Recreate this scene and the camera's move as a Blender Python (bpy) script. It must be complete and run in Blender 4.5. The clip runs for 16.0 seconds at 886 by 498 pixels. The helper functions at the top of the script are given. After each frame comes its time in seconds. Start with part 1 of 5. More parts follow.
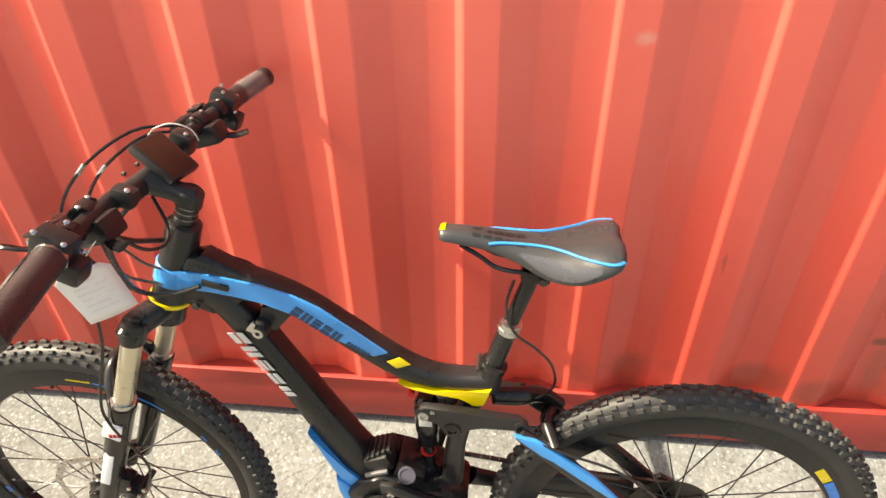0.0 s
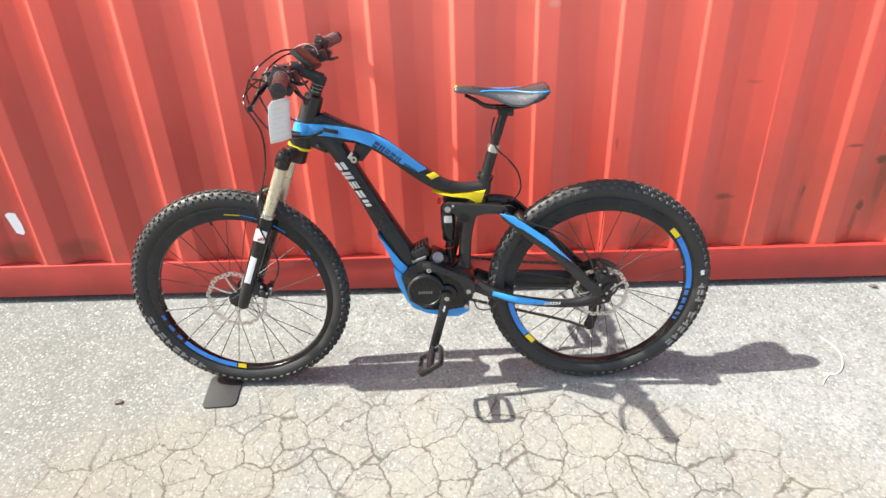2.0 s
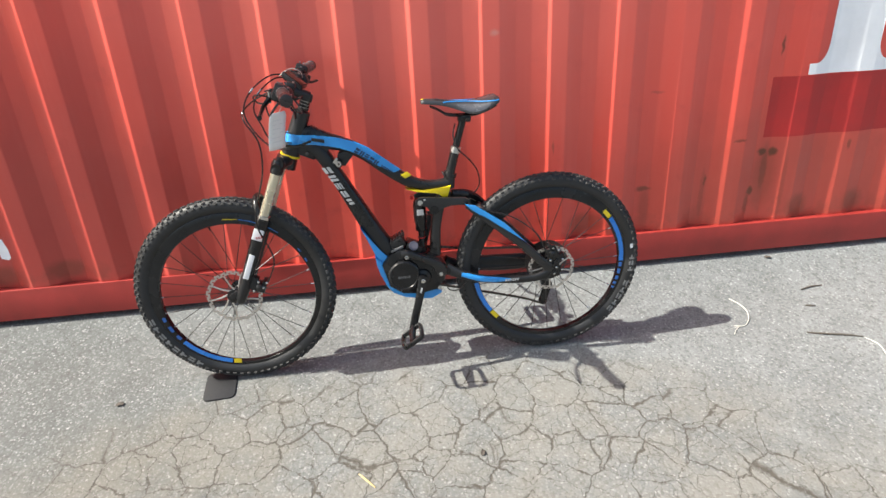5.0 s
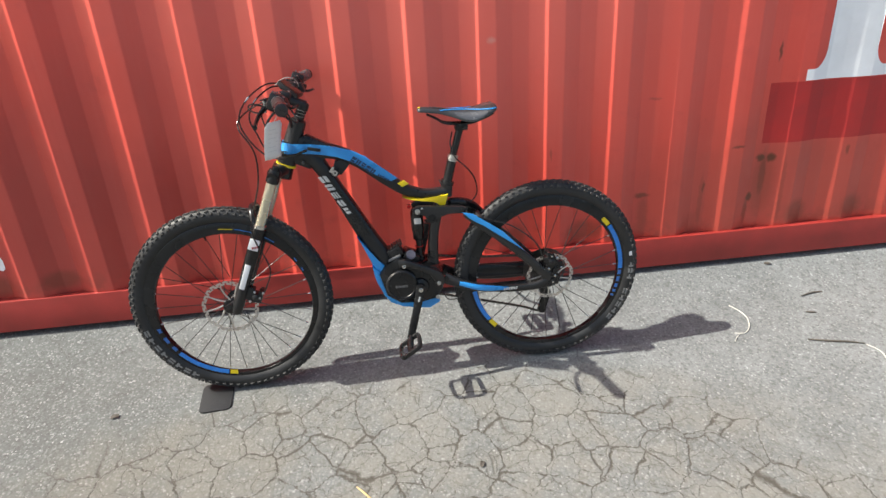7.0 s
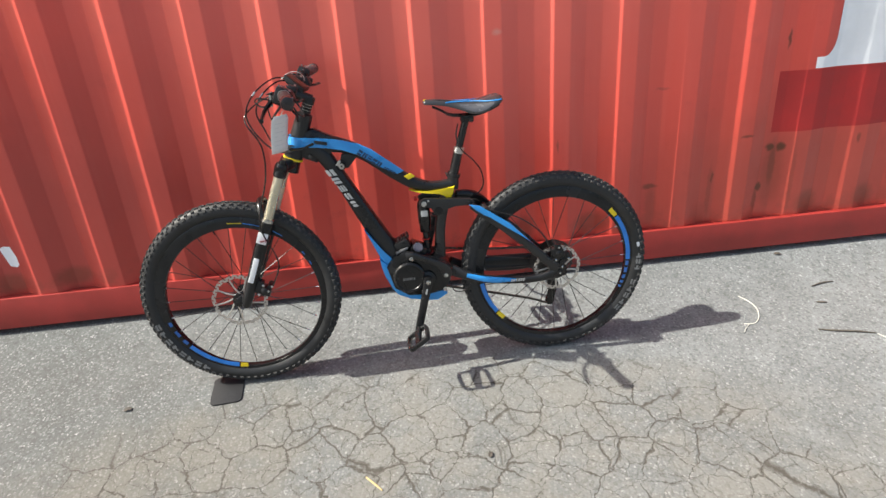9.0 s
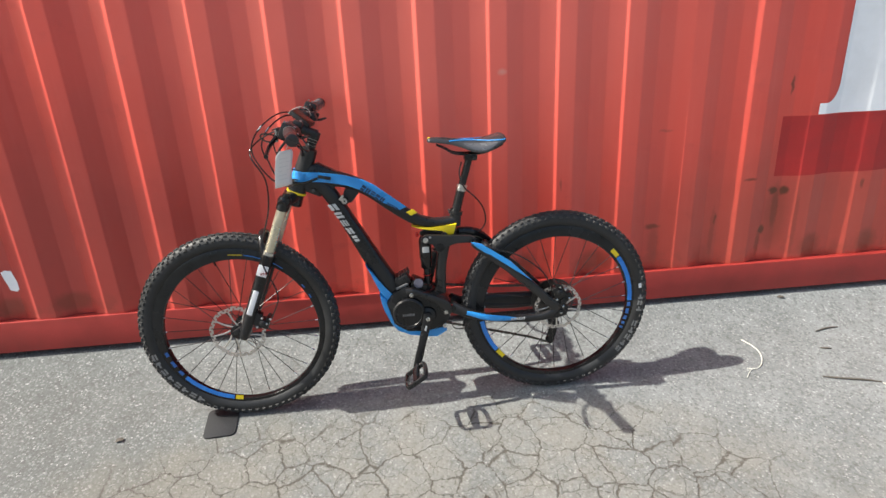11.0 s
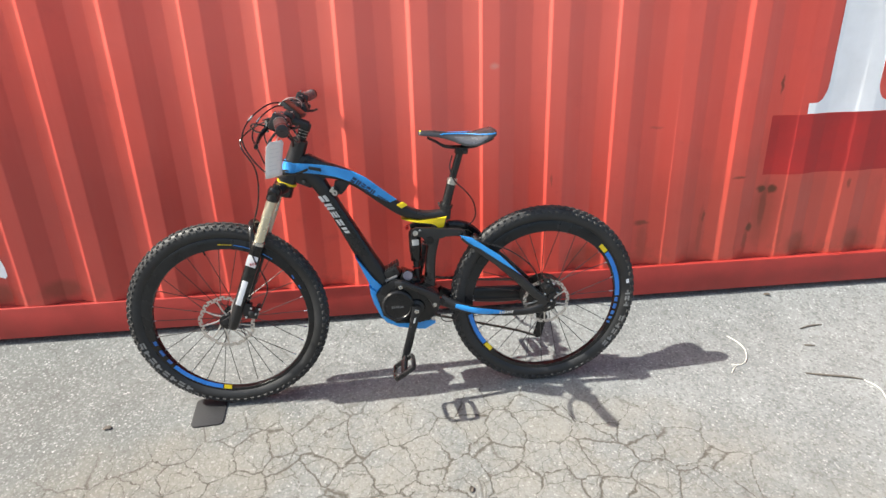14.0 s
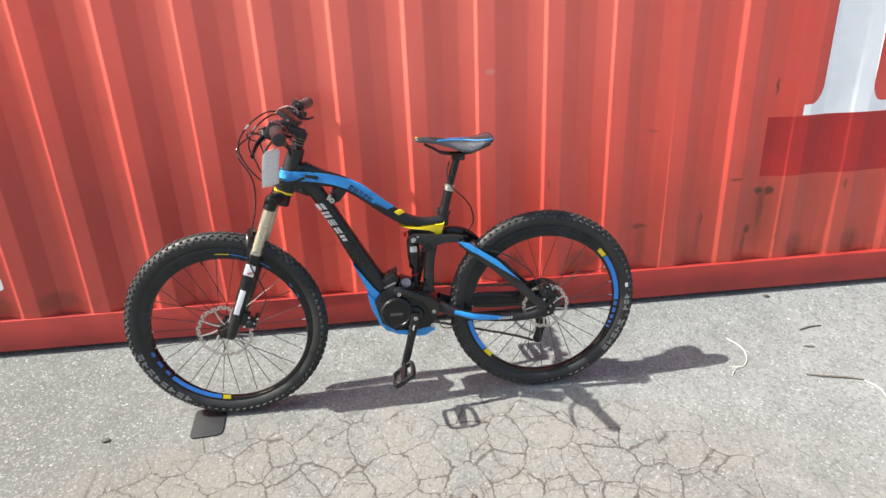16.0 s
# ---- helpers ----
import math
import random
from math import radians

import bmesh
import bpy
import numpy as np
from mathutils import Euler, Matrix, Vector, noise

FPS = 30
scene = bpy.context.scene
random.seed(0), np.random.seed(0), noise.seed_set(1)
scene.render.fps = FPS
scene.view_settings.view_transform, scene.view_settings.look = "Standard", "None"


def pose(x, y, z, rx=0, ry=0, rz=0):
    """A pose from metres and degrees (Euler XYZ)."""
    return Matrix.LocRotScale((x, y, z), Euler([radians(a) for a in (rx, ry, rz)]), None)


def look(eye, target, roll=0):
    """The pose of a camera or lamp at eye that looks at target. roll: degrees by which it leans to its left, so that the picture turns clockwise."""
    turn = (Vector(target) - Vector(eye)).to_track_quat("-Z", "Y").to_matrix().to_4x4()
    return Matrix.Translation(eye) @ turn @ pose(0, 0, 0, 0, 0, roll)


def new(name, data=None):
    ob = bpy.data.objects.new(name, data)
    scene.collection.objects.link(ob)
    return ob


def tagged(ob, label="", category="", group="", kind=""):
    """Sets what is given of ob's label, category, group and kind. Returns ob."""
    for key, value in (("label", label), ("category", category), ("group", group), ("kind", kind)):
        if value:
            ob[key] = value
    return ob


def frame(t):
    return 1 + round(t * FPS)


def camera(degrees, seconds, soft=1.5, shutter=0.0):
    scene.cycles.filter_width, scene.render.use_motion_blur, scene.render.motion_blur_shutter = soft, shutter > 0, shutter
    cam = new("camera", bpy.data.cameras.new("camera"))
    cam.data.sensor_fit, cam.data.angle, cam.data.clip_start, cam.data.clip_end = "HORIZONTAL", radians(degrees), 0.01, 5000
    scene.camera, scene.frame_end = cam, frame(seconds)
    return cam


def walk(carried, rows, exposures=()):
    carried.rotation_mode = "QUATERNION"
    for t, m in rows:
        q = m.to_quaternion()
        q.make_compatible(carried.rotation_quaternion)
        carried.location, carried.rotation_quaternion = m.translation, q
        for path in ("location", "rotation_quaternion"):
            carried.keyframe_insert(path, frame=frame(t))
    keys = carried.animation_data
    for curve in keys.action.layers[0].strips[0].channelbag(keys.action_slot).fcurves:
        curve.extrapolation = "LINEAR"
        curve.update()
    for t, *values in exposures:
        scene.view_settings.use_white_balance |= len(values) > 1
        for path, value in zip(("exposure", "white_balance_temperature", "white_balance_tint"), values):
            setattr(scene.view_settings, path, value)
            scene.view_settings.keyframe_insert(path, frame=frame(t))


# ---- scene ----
cam = camera(75.5, 16.0, soft=1.5)
PATH = [
    (0, (-0.192, -1.085, 1.436), (-0.389, 0.567, 0.325), -1.2),
    (0.5, (-0.263, -1.327, 1.398), (-0.362, 0.411, 0.412), -2.7),
    (1, (-0.351, -1.599, 1.378), (-0.294, 0.146, 0.402), 0.3),
    (1.5, (-0.343, -1.826, 1.335), (-0.357, -0.045, 0.426), 3.0),
    (2, (-0.281, -2.013, 1.321), (-0.335, -0.231, 0.414), -2.3),
    (2.5, (-0.356, -2.228, 1.279), (-0.235, -0.396, 0.486), -4.3),
    (3, (-0.412, -2.312, 1.296), (-0.241, -0.473, 0.529), 1.0),
    (3.5, (-0.445, -2.354, 1.279), (-0.309, -0.521, 0.491), -1.6),
    (4, (-0.43, -2.364, 1.276), (-0.266, -0.528, 0.5), -2.9),
    (4.5, (-0.425, -2.359, 1.286), (-0.255, -0.53, 0.495), -3.0),
    (6.8, (-0.401, -2.333, 1.307), (-0.207, -0.507, 0.514), -3.4),
    (7, (-0.414, -2.333, 1.3), (-0.234, -0.498, 0.527), -3.3),
    (7.5, (-0.413, -2.335, 1.294), (-0.239, -0.499, 0.52), -3.2),
    (8, (-0.415, -2.331, 1.295), (-0.234, -0.498, 0.515), -3.3),
    (8.5, (-0.425, -2.344, 1.286), (-0.283, -0.504, 0.516), -3.6),
    (9, (-0.407, -2.344, 1.291), (-0.261, -0.51, 0.505), -4.2),
    (11.5, (-0.396, -2.325, 1.32), (-0.249, -0.452, 0.635), -2.5),
    (12, (-0.4, -2.33, 1.314), (-0.244, -0.46, 0.62), -2.6),
    (12.5, (-0.403, -2.331, 1.311), (-0.253, -0.464, 0.609), -2.5),
    (13, (-0.396, -2.33, 1.314), (-0.242, -0.466, 0.608), -2.7),
    (13.5, (-0.393, -2.328, 1.322), (-0.233, -0.464, 0.614), -2.5),
    (14, (-0.383, -2.338, 1.32), (-0.218, -0.479, 0.602), -1.7),
    (14.5, (-0.378, -2.341, 1.315), (-0.197, -0.481, 0.602), -2.1),
    (15, (-0.381, -2.342, 1.31), (-0.197, -0.486, 0.589), -2.0),
    (15.5, (-0.378, -2.334, 1.32), (-0.196, -0.476, 0.602), -2.0),
    (16, (-0.384, -2.331, 1.324), (-0.21, -0.467, 0.621), -2.4),
]
EXPOSURES = [(0.0, 1.50, 8300, 6), (0.5, 1.68, 7700, 6), (1.0, 1.77, 7100, 6), (1.5, 1.69, 6850, 6), (2.0, 1.53, 6700, 6), (2.5, 1.31, 6600, 6), (3.0, 1.13, 6550, 6),
             (3.5, 1.02, 6500, 6), (4.5, 1.00, 6500, 6), (7.0, 0.73, 6500, 6), (9.0, 0.77, 6500, 6), (11.5, 0.77, 6450, 6), (12.0, 0.94, 6500, 6), (12.5, 1.01, 6500, 6), (16.0, 1.10, 6500, 6)]
walk(cam, [(t, look(eye, target, roll)) for t, eye, target, roll in PATH], EXPOSURES)

# ---- daylight ----
LIGHT = Vector((1.0, 0.036, -1.07)).normalized()
world = bpy.data.worlds.new("sky")
scene.world = world
world.use_nodes = True
wt = world.node_tree
sky = wt.nodes.new("ShaderNodeTexSky")
sky.sky_type, sky.sun_disc = "NISHITA", False
sky.sun_elevation, sky.sun_rotation = radians(46.4), radians(-90)
sky.air_density, sky.dust_density, sky.ozone_density = 1.0, 4.0, 0.8
wt.links.new(sky.outputs[0], wt.nodes["Background"].inputs[0])
wt.nodes["Background"].inputs[1].default_value = 0.118
sun_data = bpy.data.lights.new("sun", "SUN")
sun_data.energy, sun_data.angle, sun_data.color = 4.5, radians(0.53), (1.0, 0.95, 0.87)
sun = new("sun", sun_data)
sun.matrix_world = look((-6, 0, 6), Vector((-6, 0, 6)) + LIGHT)


# ---- materials ----
def nodes_of(name):
    m = bpy.data.materials.new(name)
    m.use_nodes = True
    t = m.node_tree
    return m, t, t.nodes["Principled BSDF"]


def noise_node(t, co, scale, detail=4.0, rough=0.55):
    n = t.nodes.new("ShaderNodeTexNoise")
    n.inputs["Scale"].default_value, n.inputs["Detail"].default_value, n.inputs["Roughness"].default_value = scale, detail, rough
    t.links.new(co, n.inputs["Vector"])
    return n


def maths(t, op, a, b=0.0, clamp=False):
    n = t.nodes.new("ShaderNodeMath")
    n.operation, n.use_clamp = op, clamp
    for i, v in enumerate((a, b)):
        if isinstance(v, (int, float)):
            n.inputs[i].default_value = v
        else:
            t.links.new(v, n.inputs[i])
    return n.outputs[0]


def span(t, value, lo, hi, out_lo=0.0, out_hi=1.0):
    n = t.nodes.new("ShaderNodeMapRange")
    n.interpolation_type = "SMOOTHSTEP"
    t.links.new(value, n.inputs["Value"])
    for key, v in (("From Min", lo), ("From Max", hi), ("To Min", out_lo), ("To Max", out_hi)):
        n.inputs[key].default_value = v
    return n.outputs["Result"]


def blend(t, fac, a, b):
    n = t.nodes.new("ShaderNodeMix")
    n.data_type = "RGBA"
    for sock, v in ((n.inputs["Factor"], fac), (n.inputs["A"], a), (n.inputs["B"], b)):
        if isinstance(v, (int, float)):
            sock.default_value = v
        elif isinstance(v, tuple):
            sock.default_value = (*v, 1.0)
        else:
            t.links.new(v, sock)
    return n.outputs["Result"]


def bump_to(t, bsdf, height, strength, distance):
    n = t.nodes.new("ShaderNodeBump")
    n.inputs["Strength"].default_value, n.inputs["Distance"].default_value = strength, distance
    t.links.new(height, n.inputs["Height"])
    t.links.new(n.outputs[0], bsdf.inputs["Normal"])


def coat(name, color, rough=0.5, metal=0.0, grain=180.0, vary=0.25, bump=0.1, clear=0.0, big=9.0, gloss=0.5):
    """A painted, moulded or metal surface with fine grain, blotches and a little dust."""
    m, t, b = nodes_of(name)
    co = t.nodes.new("ShaderNodeTexCoord").outputs["Object"]
    fine, wide = noise_node(t, co, grain, 3), noise_node(t, co, big, 5)
    dark = tuple(c * (1 - vary) for c in color)
    light = tuple(min(1.0, c * (1 + vary) + 0.012 * vary) for c in color)
    c1 = blend(t, span(t, wide.outputs[0], 0.3, 0.7), dark, light)
    c2 = blend(t, span(t, fine.outputs[0], 0.35, 0.65, 0.0, 0.5), c1, color)
    t.links.new(c2, b.inputs["Base Color"])
    t.links.new(span(t, wide.outputs[0], 0.25, 0.75, max(0.02, rough - 0.12), min(1.0, rough + 0.12)), b.inputs["Roughness"])
    b.inputs["Metallic"].default_value = metal
    b.inputs["Coat Weight"].default_value = clear
    b.inputs["Specular IOR Level"].default_value = gloss
    if bump:
        bump_to(t, b, fine.outputs[0], bump, 0.001)
    return m


# rust and scuffs on the container: x, z, half width, half height, kind
MARKS = [
    (1.290, 0.602, 0.024, 0.020, 0.95), (1.336, 0.600, 0.022, 0.022, 0.95), (1.306, 0.515, 0.022, 0.120, 0.62), (1.310, 0.480, 0.055, 0.150, 0.30), (1.400, 0.440, 0.014, 0.170, 0.25), (1.020, 0.420, 0.012, 0.130, 0.30),
    (1.258, 0.418, 0.017, 0.024, 0.9), (1.245, 0.355, 0.016, 0.060, 0.5), (0.736, 0.472, 0.036, 0.013, 0.7),
    (0.745, 0.385, 0.028, 0.090, 0.28), (1.029, 0.485, 0.008, 0.030, 0.7), (1.160, 0.666, 0.030, 0.007, 0.7),
    (1.303, 1.060, 0.007, 0.038, 0.8), (0.760, 0.900, 0.030, 0.006, 0.25), (1.700, 0.610, 0.010, 0.025, 0.6),
    (0.470, 0.330, 0.090, 0.050, 0.45), (0.620, 0.320, 0.070, 0.045, 0.40), (0.155, 0.330, 0.050, 0.060, 0.45),
    (0.300, 0.700, 0.005, 0.030, 0.35), (-1.800, 0.330, 0.080, 0.045, 0.5),
    (-2.060, 0.320, 0.070, 0.050, 0.5), (1.500, 0.330, 0.060, 0.060, 0.5), (1.780, 0.330, 0.060, 0.060, 0.5),
]


def container_paint():
    m, t, b = nodes_of("weathered_red_paint")
    co = t.nodes.new("ShaderNodeTexCoord").outputs["Object"]
    sep = t.nodes.new("ShaderNodeSeparateXYZ")
    t.links.new(co, sep.inputs[0])
    x, z = maths(t, "ADD", sep.outputs["X"], 1.39), sep.outputs["Z"]
    wide, mid, fine = noise_node(t, co, 1.3, 4), noise_node(t, co, 9.0, 6, 0.65), noise_node(t, co, 260.0, 3)
    run = t.nodes.new("ShaderNodeMapping")
    run.inputs["Scale"].default_value = (30.0, 30.0, 1.6)
    t.links.new(co, run.inputs[0])
    streak = noise_node(t, run.outputs[0], 1.0, 4)
    red = blend(t, span(t, wide.outputs[0], 0.35, 0.65), (0.72, 0.071, 0.049), (0.81, 0.093, 0.063))
    red = blend(t, span(t, streak.outputs[0], 0.45, 0.75, 0.0, 0.35), red, (0.80, 0.122, 0.090))
    red = blend(t, span(t, mid.outputs[0], 0.55, 0.8, 0.0, 0.35), red, (0.48, 0.042, 0.030))
    # glare painted in as paler red high up, and a dull filmed stretch low down
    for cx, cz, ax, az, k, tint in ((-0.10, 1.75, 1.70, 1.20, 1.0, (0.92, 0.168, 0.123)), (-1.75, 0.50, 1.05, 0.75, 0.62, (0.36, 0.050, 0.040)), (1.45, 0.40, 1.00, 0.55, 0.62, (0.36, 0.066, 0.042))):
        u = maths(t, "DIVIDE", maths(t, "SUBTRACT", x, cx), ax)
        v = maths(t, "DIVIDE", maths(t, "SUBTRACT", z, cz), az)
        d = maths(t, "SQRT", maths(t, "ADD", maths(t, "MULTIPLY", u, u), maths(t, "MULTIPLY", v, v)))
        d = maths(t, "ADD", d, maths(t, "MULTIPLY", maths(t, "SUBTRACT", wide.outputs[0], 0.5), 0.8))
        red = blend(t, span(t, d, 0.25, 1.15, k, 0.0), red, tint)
    wob = noise_node(t, co, 45.0, 3)
    dx = maths(t, "MULTIPLY", maths(t, "SUBTRACT", wob.outputs[0], 0.5), 0.020)
    rust = None
    for mx, mz, rx, rz, k in MARKS:
        u = maths(t, "DIVIDE", maths(t, "SUBTRACT", maths(t, "ADD", x, dx), mx), rx)
        v = maths(t, "DIVIDE", maths(t, "SUBTRACT", maths(t, "ADD", z, dx), mz), rz)
        d = maths(t, "SQRT", maths(t, "ADD", maths(t, "MULTIPLY", u, u), maths(t, "MULTIPLY", v, v)))
        s = span(t, d, 0.45, 1.30, k, 0.0)
        rust = s if rust is None else maths(t, "MAXIMUM", rust, s)
    red = blend(t, rust, red, (0.115, 0.030, 0.009))
    # moss and road film where the sheet meets the bottom rail
    low = maths(t, "MULTIPLY", span(t, z, 0.26, 0.42, 0.3, 0.0), span(t, mid.outputs[0], 0.42, 0.62))
    red = blend(t, low, red, (0.09, 0.045, 0.022))
    # a pale scuff
    u = maths(t, "DIVIDE", maths(t, "SUBTRACT", maths(t, "ADD", x, dx), 0.051), 0.022)
    v = maths(t, "DIVIDE", maths(t, "SUBTRACT", maths(t, "ADD", z, dx), 1.177), 0.016)
    d = maths(t, "SQRT", maths(t, "ADD", maths(t, "MULTIPLY", u, u), maths(t, "MULTIPLY", v, v)))
    red = blend(t, span(t, d, 0.2, 1.2, 0.35, 0.0), red, (0.75, 0.55, 0.45))
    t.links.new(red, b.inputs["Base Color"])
    t.links.new(span(t, mid.outputs[0], 0.3, 0.75, 0.30, 0.44), b.inputs["Roughness"])
    b.inputs["Specular IOR Level"].default_value = 0.58
    h = maths(t, "ADD", maths(t, "MULTIPLY", noise_node(t, co, 4.0, 2).outputs[0], 1.0), maths(t, "MULTIPLY", fine.outputs[0], 0.03))
    bump_to(t, b, h, 0.3, 0.0012)
    return m


def asphalt():
    m, t, b = nodes_of("old_cracked_asphalt")
    co = t.nodes.new("ShaderNodeTexCoord").outputs["Object"]
    sep = t.nodes.new("ShaderNodeSeparateXYZ")
    t.links.new(co, sep.inputs[0])
    x, y = sep.outputs["X"], sep.outputs["Y"]

    def cells(scale, feature, warp=0.0):
        n = t.nodes.new("ShaderNodeTexVoronoi")
        n.feature = feature
        n.inputs["Scale"].default_value = scale
        src = co
        if warp:
            w = noise_node(t, co, 11.0, 5, 0.65)
            mixer = t.nodes.new("ShaderNodeVectorMath")
            mixer.operation = "MULTIPLY_ADD"
            t.links.new(w.outputs["Color"], mixer.inputs[0])
            mixer.inputs[1].default_value = (warp, warp, 0.0)
            t.links.new(co, mixer.inputs[2])
            src = mixer.outputs[0]
        t.links.new(src, n.inputs["Vector"])
        return n

    stones, grit = cells(96.0, "F1"), cells(170.0, "F1")
    tone = t.nodes.new("ShaderNodeSeparateColor")
    t.links.new(stones.outputs["Color"], tone.inputs[0])
    tone2 = t.nodes.new("ShaderNodeSeparateColor")
    t.links.new(grit.outputs["Color"], tone2.inputs[0])
    wide, mid = noise_node(t, co, 0.9, 5), noise_node(t, co, 6.0, 6, 0.65)
    base = blend(t, span(t, mid.outputs[0], 0.3, 0.7), (0.134, 0.140, 0.140), (0.207, 0.217, 0.217))
    base = blend(t, span(t, wide.outputs[0], 0.35, 0.7, 0.0, 0.5), base, (0.243, 0.254, 0.256))
    # the yard grows darker to the left and away from the container
    yard_dark = maths(t, "ADD", maths(t, "ADD", x, maths(t, "MULTIPLY", maths(t, "ADD", y, 0.62), 0.8)), maths(t, "MULTIPLY", maths(t, "SUBTRACT", wide.outputs[0], 0.5), 1.6))
    base = blend(t, span(t, yard_dark, -1.8, -0.20, 0.75, 0.0), base, (0.108, 0.111, 0.106))
    chips = span(t, tone.outputs[0], 0.05, 0.95)
    base = blend(t, maths(t, "MULTIPLY", chips, span(t, stones.outputs["Distance"], 0.25, 0.6, 0.40, 0.0)), base, (0.33, 0.345, 0.338))
    base = blend(t, span(t, tone.outputs[1], 0.74, 0.94, 0.0, 0.42), base, (0.075, 0.074, 0.070))
    patchy = span(t, noise_node(t, co, 22.0, 4, 0.65).outputs[0], 0.35, 0.65, 0.25, 1.0)
    base = blend(t, maths(t, "MULTIPLY", span(t, tone2.outputs[0], 0.90, 0.99, 0.0, 0.55), patchy), base, (0.55, 0.55, 0.54))
    speck = noise_node(t, co, 240.0, 3, 0.7)
    base = blend(t, span(t, speck.outputs[0], 0.54, 0.72, 0.0, 0.45), base, (0.085, 0.085, 0.083))
    base = blend(t, span(t, tone2.outputs[1], 0.80, 0.97, 0.0, 0.36), base, (0.07, 0.07, 0.068))
    # crazed zone in front of the bicycle, thinning out to the sides
    ux = maths(t, "DIVIDE", maths(t, "SUBTRACT", x, -0.45), 1.55)
    uy = maths(t, "DIVIDE", maths(t, "SUBTRACT", y, -1.22), 0.74)
    zone = maths(t, "SQRT", maths(t, "ADD", maths(t, "MULTIPLY", ux, ux), maths(t, "MULTIPLY", uy, uy)))
    zone = maths(t, "ADD", zone, maths(t, "MULTIPLY", maths(t, "SUBTRACT", noise_node(t, co, 2.6, 4).outputs[0], 0.5), 0.8))
    zone = span(t, zone, 0.82, 1.22, 1.0, 0.0)
    crack = None
    for scale, width, k in ((7.2, 0.046, 1.0), (12.5, 0.042, 0.66)):
        e = cells(scale, "DISTANCE_TO_EDGE", 0.075)
        wd = noise_node(t, co, 9.0, 3)
        lim = span(t, wd.outputs[0], 0.36, 0.66, 0.012, width)
        ragged = maths(t, "MULTIPLY", maths(t, "SUBTRACT", noise_node(t, co, 70.0, 3, 0.7).outputs[0], 0.5), 0.045)
        edge = maths(t, "MAXIMUM", maths(t, "ADD", e.outputs["Distance"], ragged), 0.0)
        line = maths(t, "SUBTRACT", 1.0, maths(t, "DIVIDE", edge, lim), True)
        line = maths(t, "MULTIPLY", line, k)
        crack = line if crack is None else maths(t, "MAXIMUM", crack, line)
    far = cells(1.7, "DISTANCE_TO_EDGE", 0.09)
    crack = maths(t, "MULTIPLY", crack, zone)
    crack = maths(t, "MAXIMUM", crack, maths(t, "MULTIPLY", maths(t, "SUBTRACT", 1.0, maths(t, "DIVIDE", far.outputs["Distance"], 0.0035), True), 0.55))
    base = blend(t, maths(t, "MULTIPLY", zone, span(t, mid.outputs[0], 0.30, 0.65, 0.10, 0.50)), base, (0.195, 0.175, 0.142))
    base = blend(t, span(t, crack, 0.05, 0.95, 0.0, 0.90), base, (0.066, 0.058, 0.047))
    t.links.new(base, b.inputs["Base Color"])
    b.inputs["Roughness"].default_value = 0.82
    b.inputs["Specular IOR Level"].default_value = 0.35
    h = maths(t, "ADD", maths(t, "MULTIPLY", stones.outputs["Distance"], -0.55), maths(t, "MULTIPLY", grit.outputs["Distance"], -0.3))
    h = maths(t, "SUBTRACT", h, maths(t, "MULTIPLY", crack, 1.3))
    h = maths(t, "ADD", h, maths(t, "MULTIPLY", mid.outputs[0], 0.8))
    bump_to(t, b, h, 0.5, 0.003)
    return m


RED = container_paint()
DECK_RED = coat("dark_red_paint", (0.48, 0.026, 0.023), 0.62, vary=0.15, big=5.0)
RAIL_RED = coat("rail_red_paint", (0.33, 0.030, 0.024), 0.5, vary=0.25, big=4.0)
WHITE = coat("white_paint", (0.94, 0.94, 0.95), 0.40, vary=0.05)
ASPHALT = asphalt()
BLACK = coat("matt_black_paint", (0.0135, 0.0135, 0.0144), 0.34, vary=0.3, bump=0.04, gloss=0.40)
SATIN = coat("satin_black_metal", (0.0110, 0.0110, 0.0118), 0.21, 0.0, vary=0.3, bump=0.03, gloss=0.38)
GREY = coat("dark_grey_cover", (0.013, 0.0128, 0.0135), 0.40, vary=0.2, bump=0.05)
RUBBER = coat("tyre_rubber", (0.0165, 0.0165, 0.0172), 0.52, vary=0.35, grain=90, bump=0.2)
KNOB = coat("dusty_tread", (0.036, 0.035, 0.034), 0.75, vary=0.4, grain=120, bump=0.25)
GRIP = coat("grip_rubber", (0.030, 0.022, 0.023), 0.34, vary=0.25, grain=300, bump=0.3)
BLUE = coat("bright_blue_paint", (0.026, 0.27, 0.68), 0.32, vary=0.08, bump=0.02, clear=0.3)
RIMBLUE = coat("blue_rim_sticker", (0.028, 0.21, 0.68), 0.35, vary=0.1, bump=0.0)
DOTBLUE = coat("dull_blue_rim_mark", (0.024, 0.125, 0.43), 0.4, vary=0.15, bump=0.0)
YELLOW = coat("yellow_paint", (0.80, 0.60, 0.010), 0.35, vary=0.06, bump=0.02, clear=0.2)
GOLD = coat("champagne_stanchion", (0.62, 0.57, 0.44), 0.28, 0.75, vary=0.06, bump=0.0)
STEEL = coat("brushed_steel", (0.55, 0.54, 0.52), 0.28, 1.0, vary=0.1, bump=0.02)
SPOKE = coat("dark_spoke_steel", (0.075, 0.072, 0.07), 0.35, 0.8, vary=0.1, bump=0.0)
ROTOR = coat("brake_disc_steel", (0.55, 0.52, 0.49), 0.36, 0.8, vary=0.15, bump=0.0)
PRINT = coat("pale_grey_print", (0.55, 0.55, 0.54), 0.5, vary=0.1, bump=0.0)
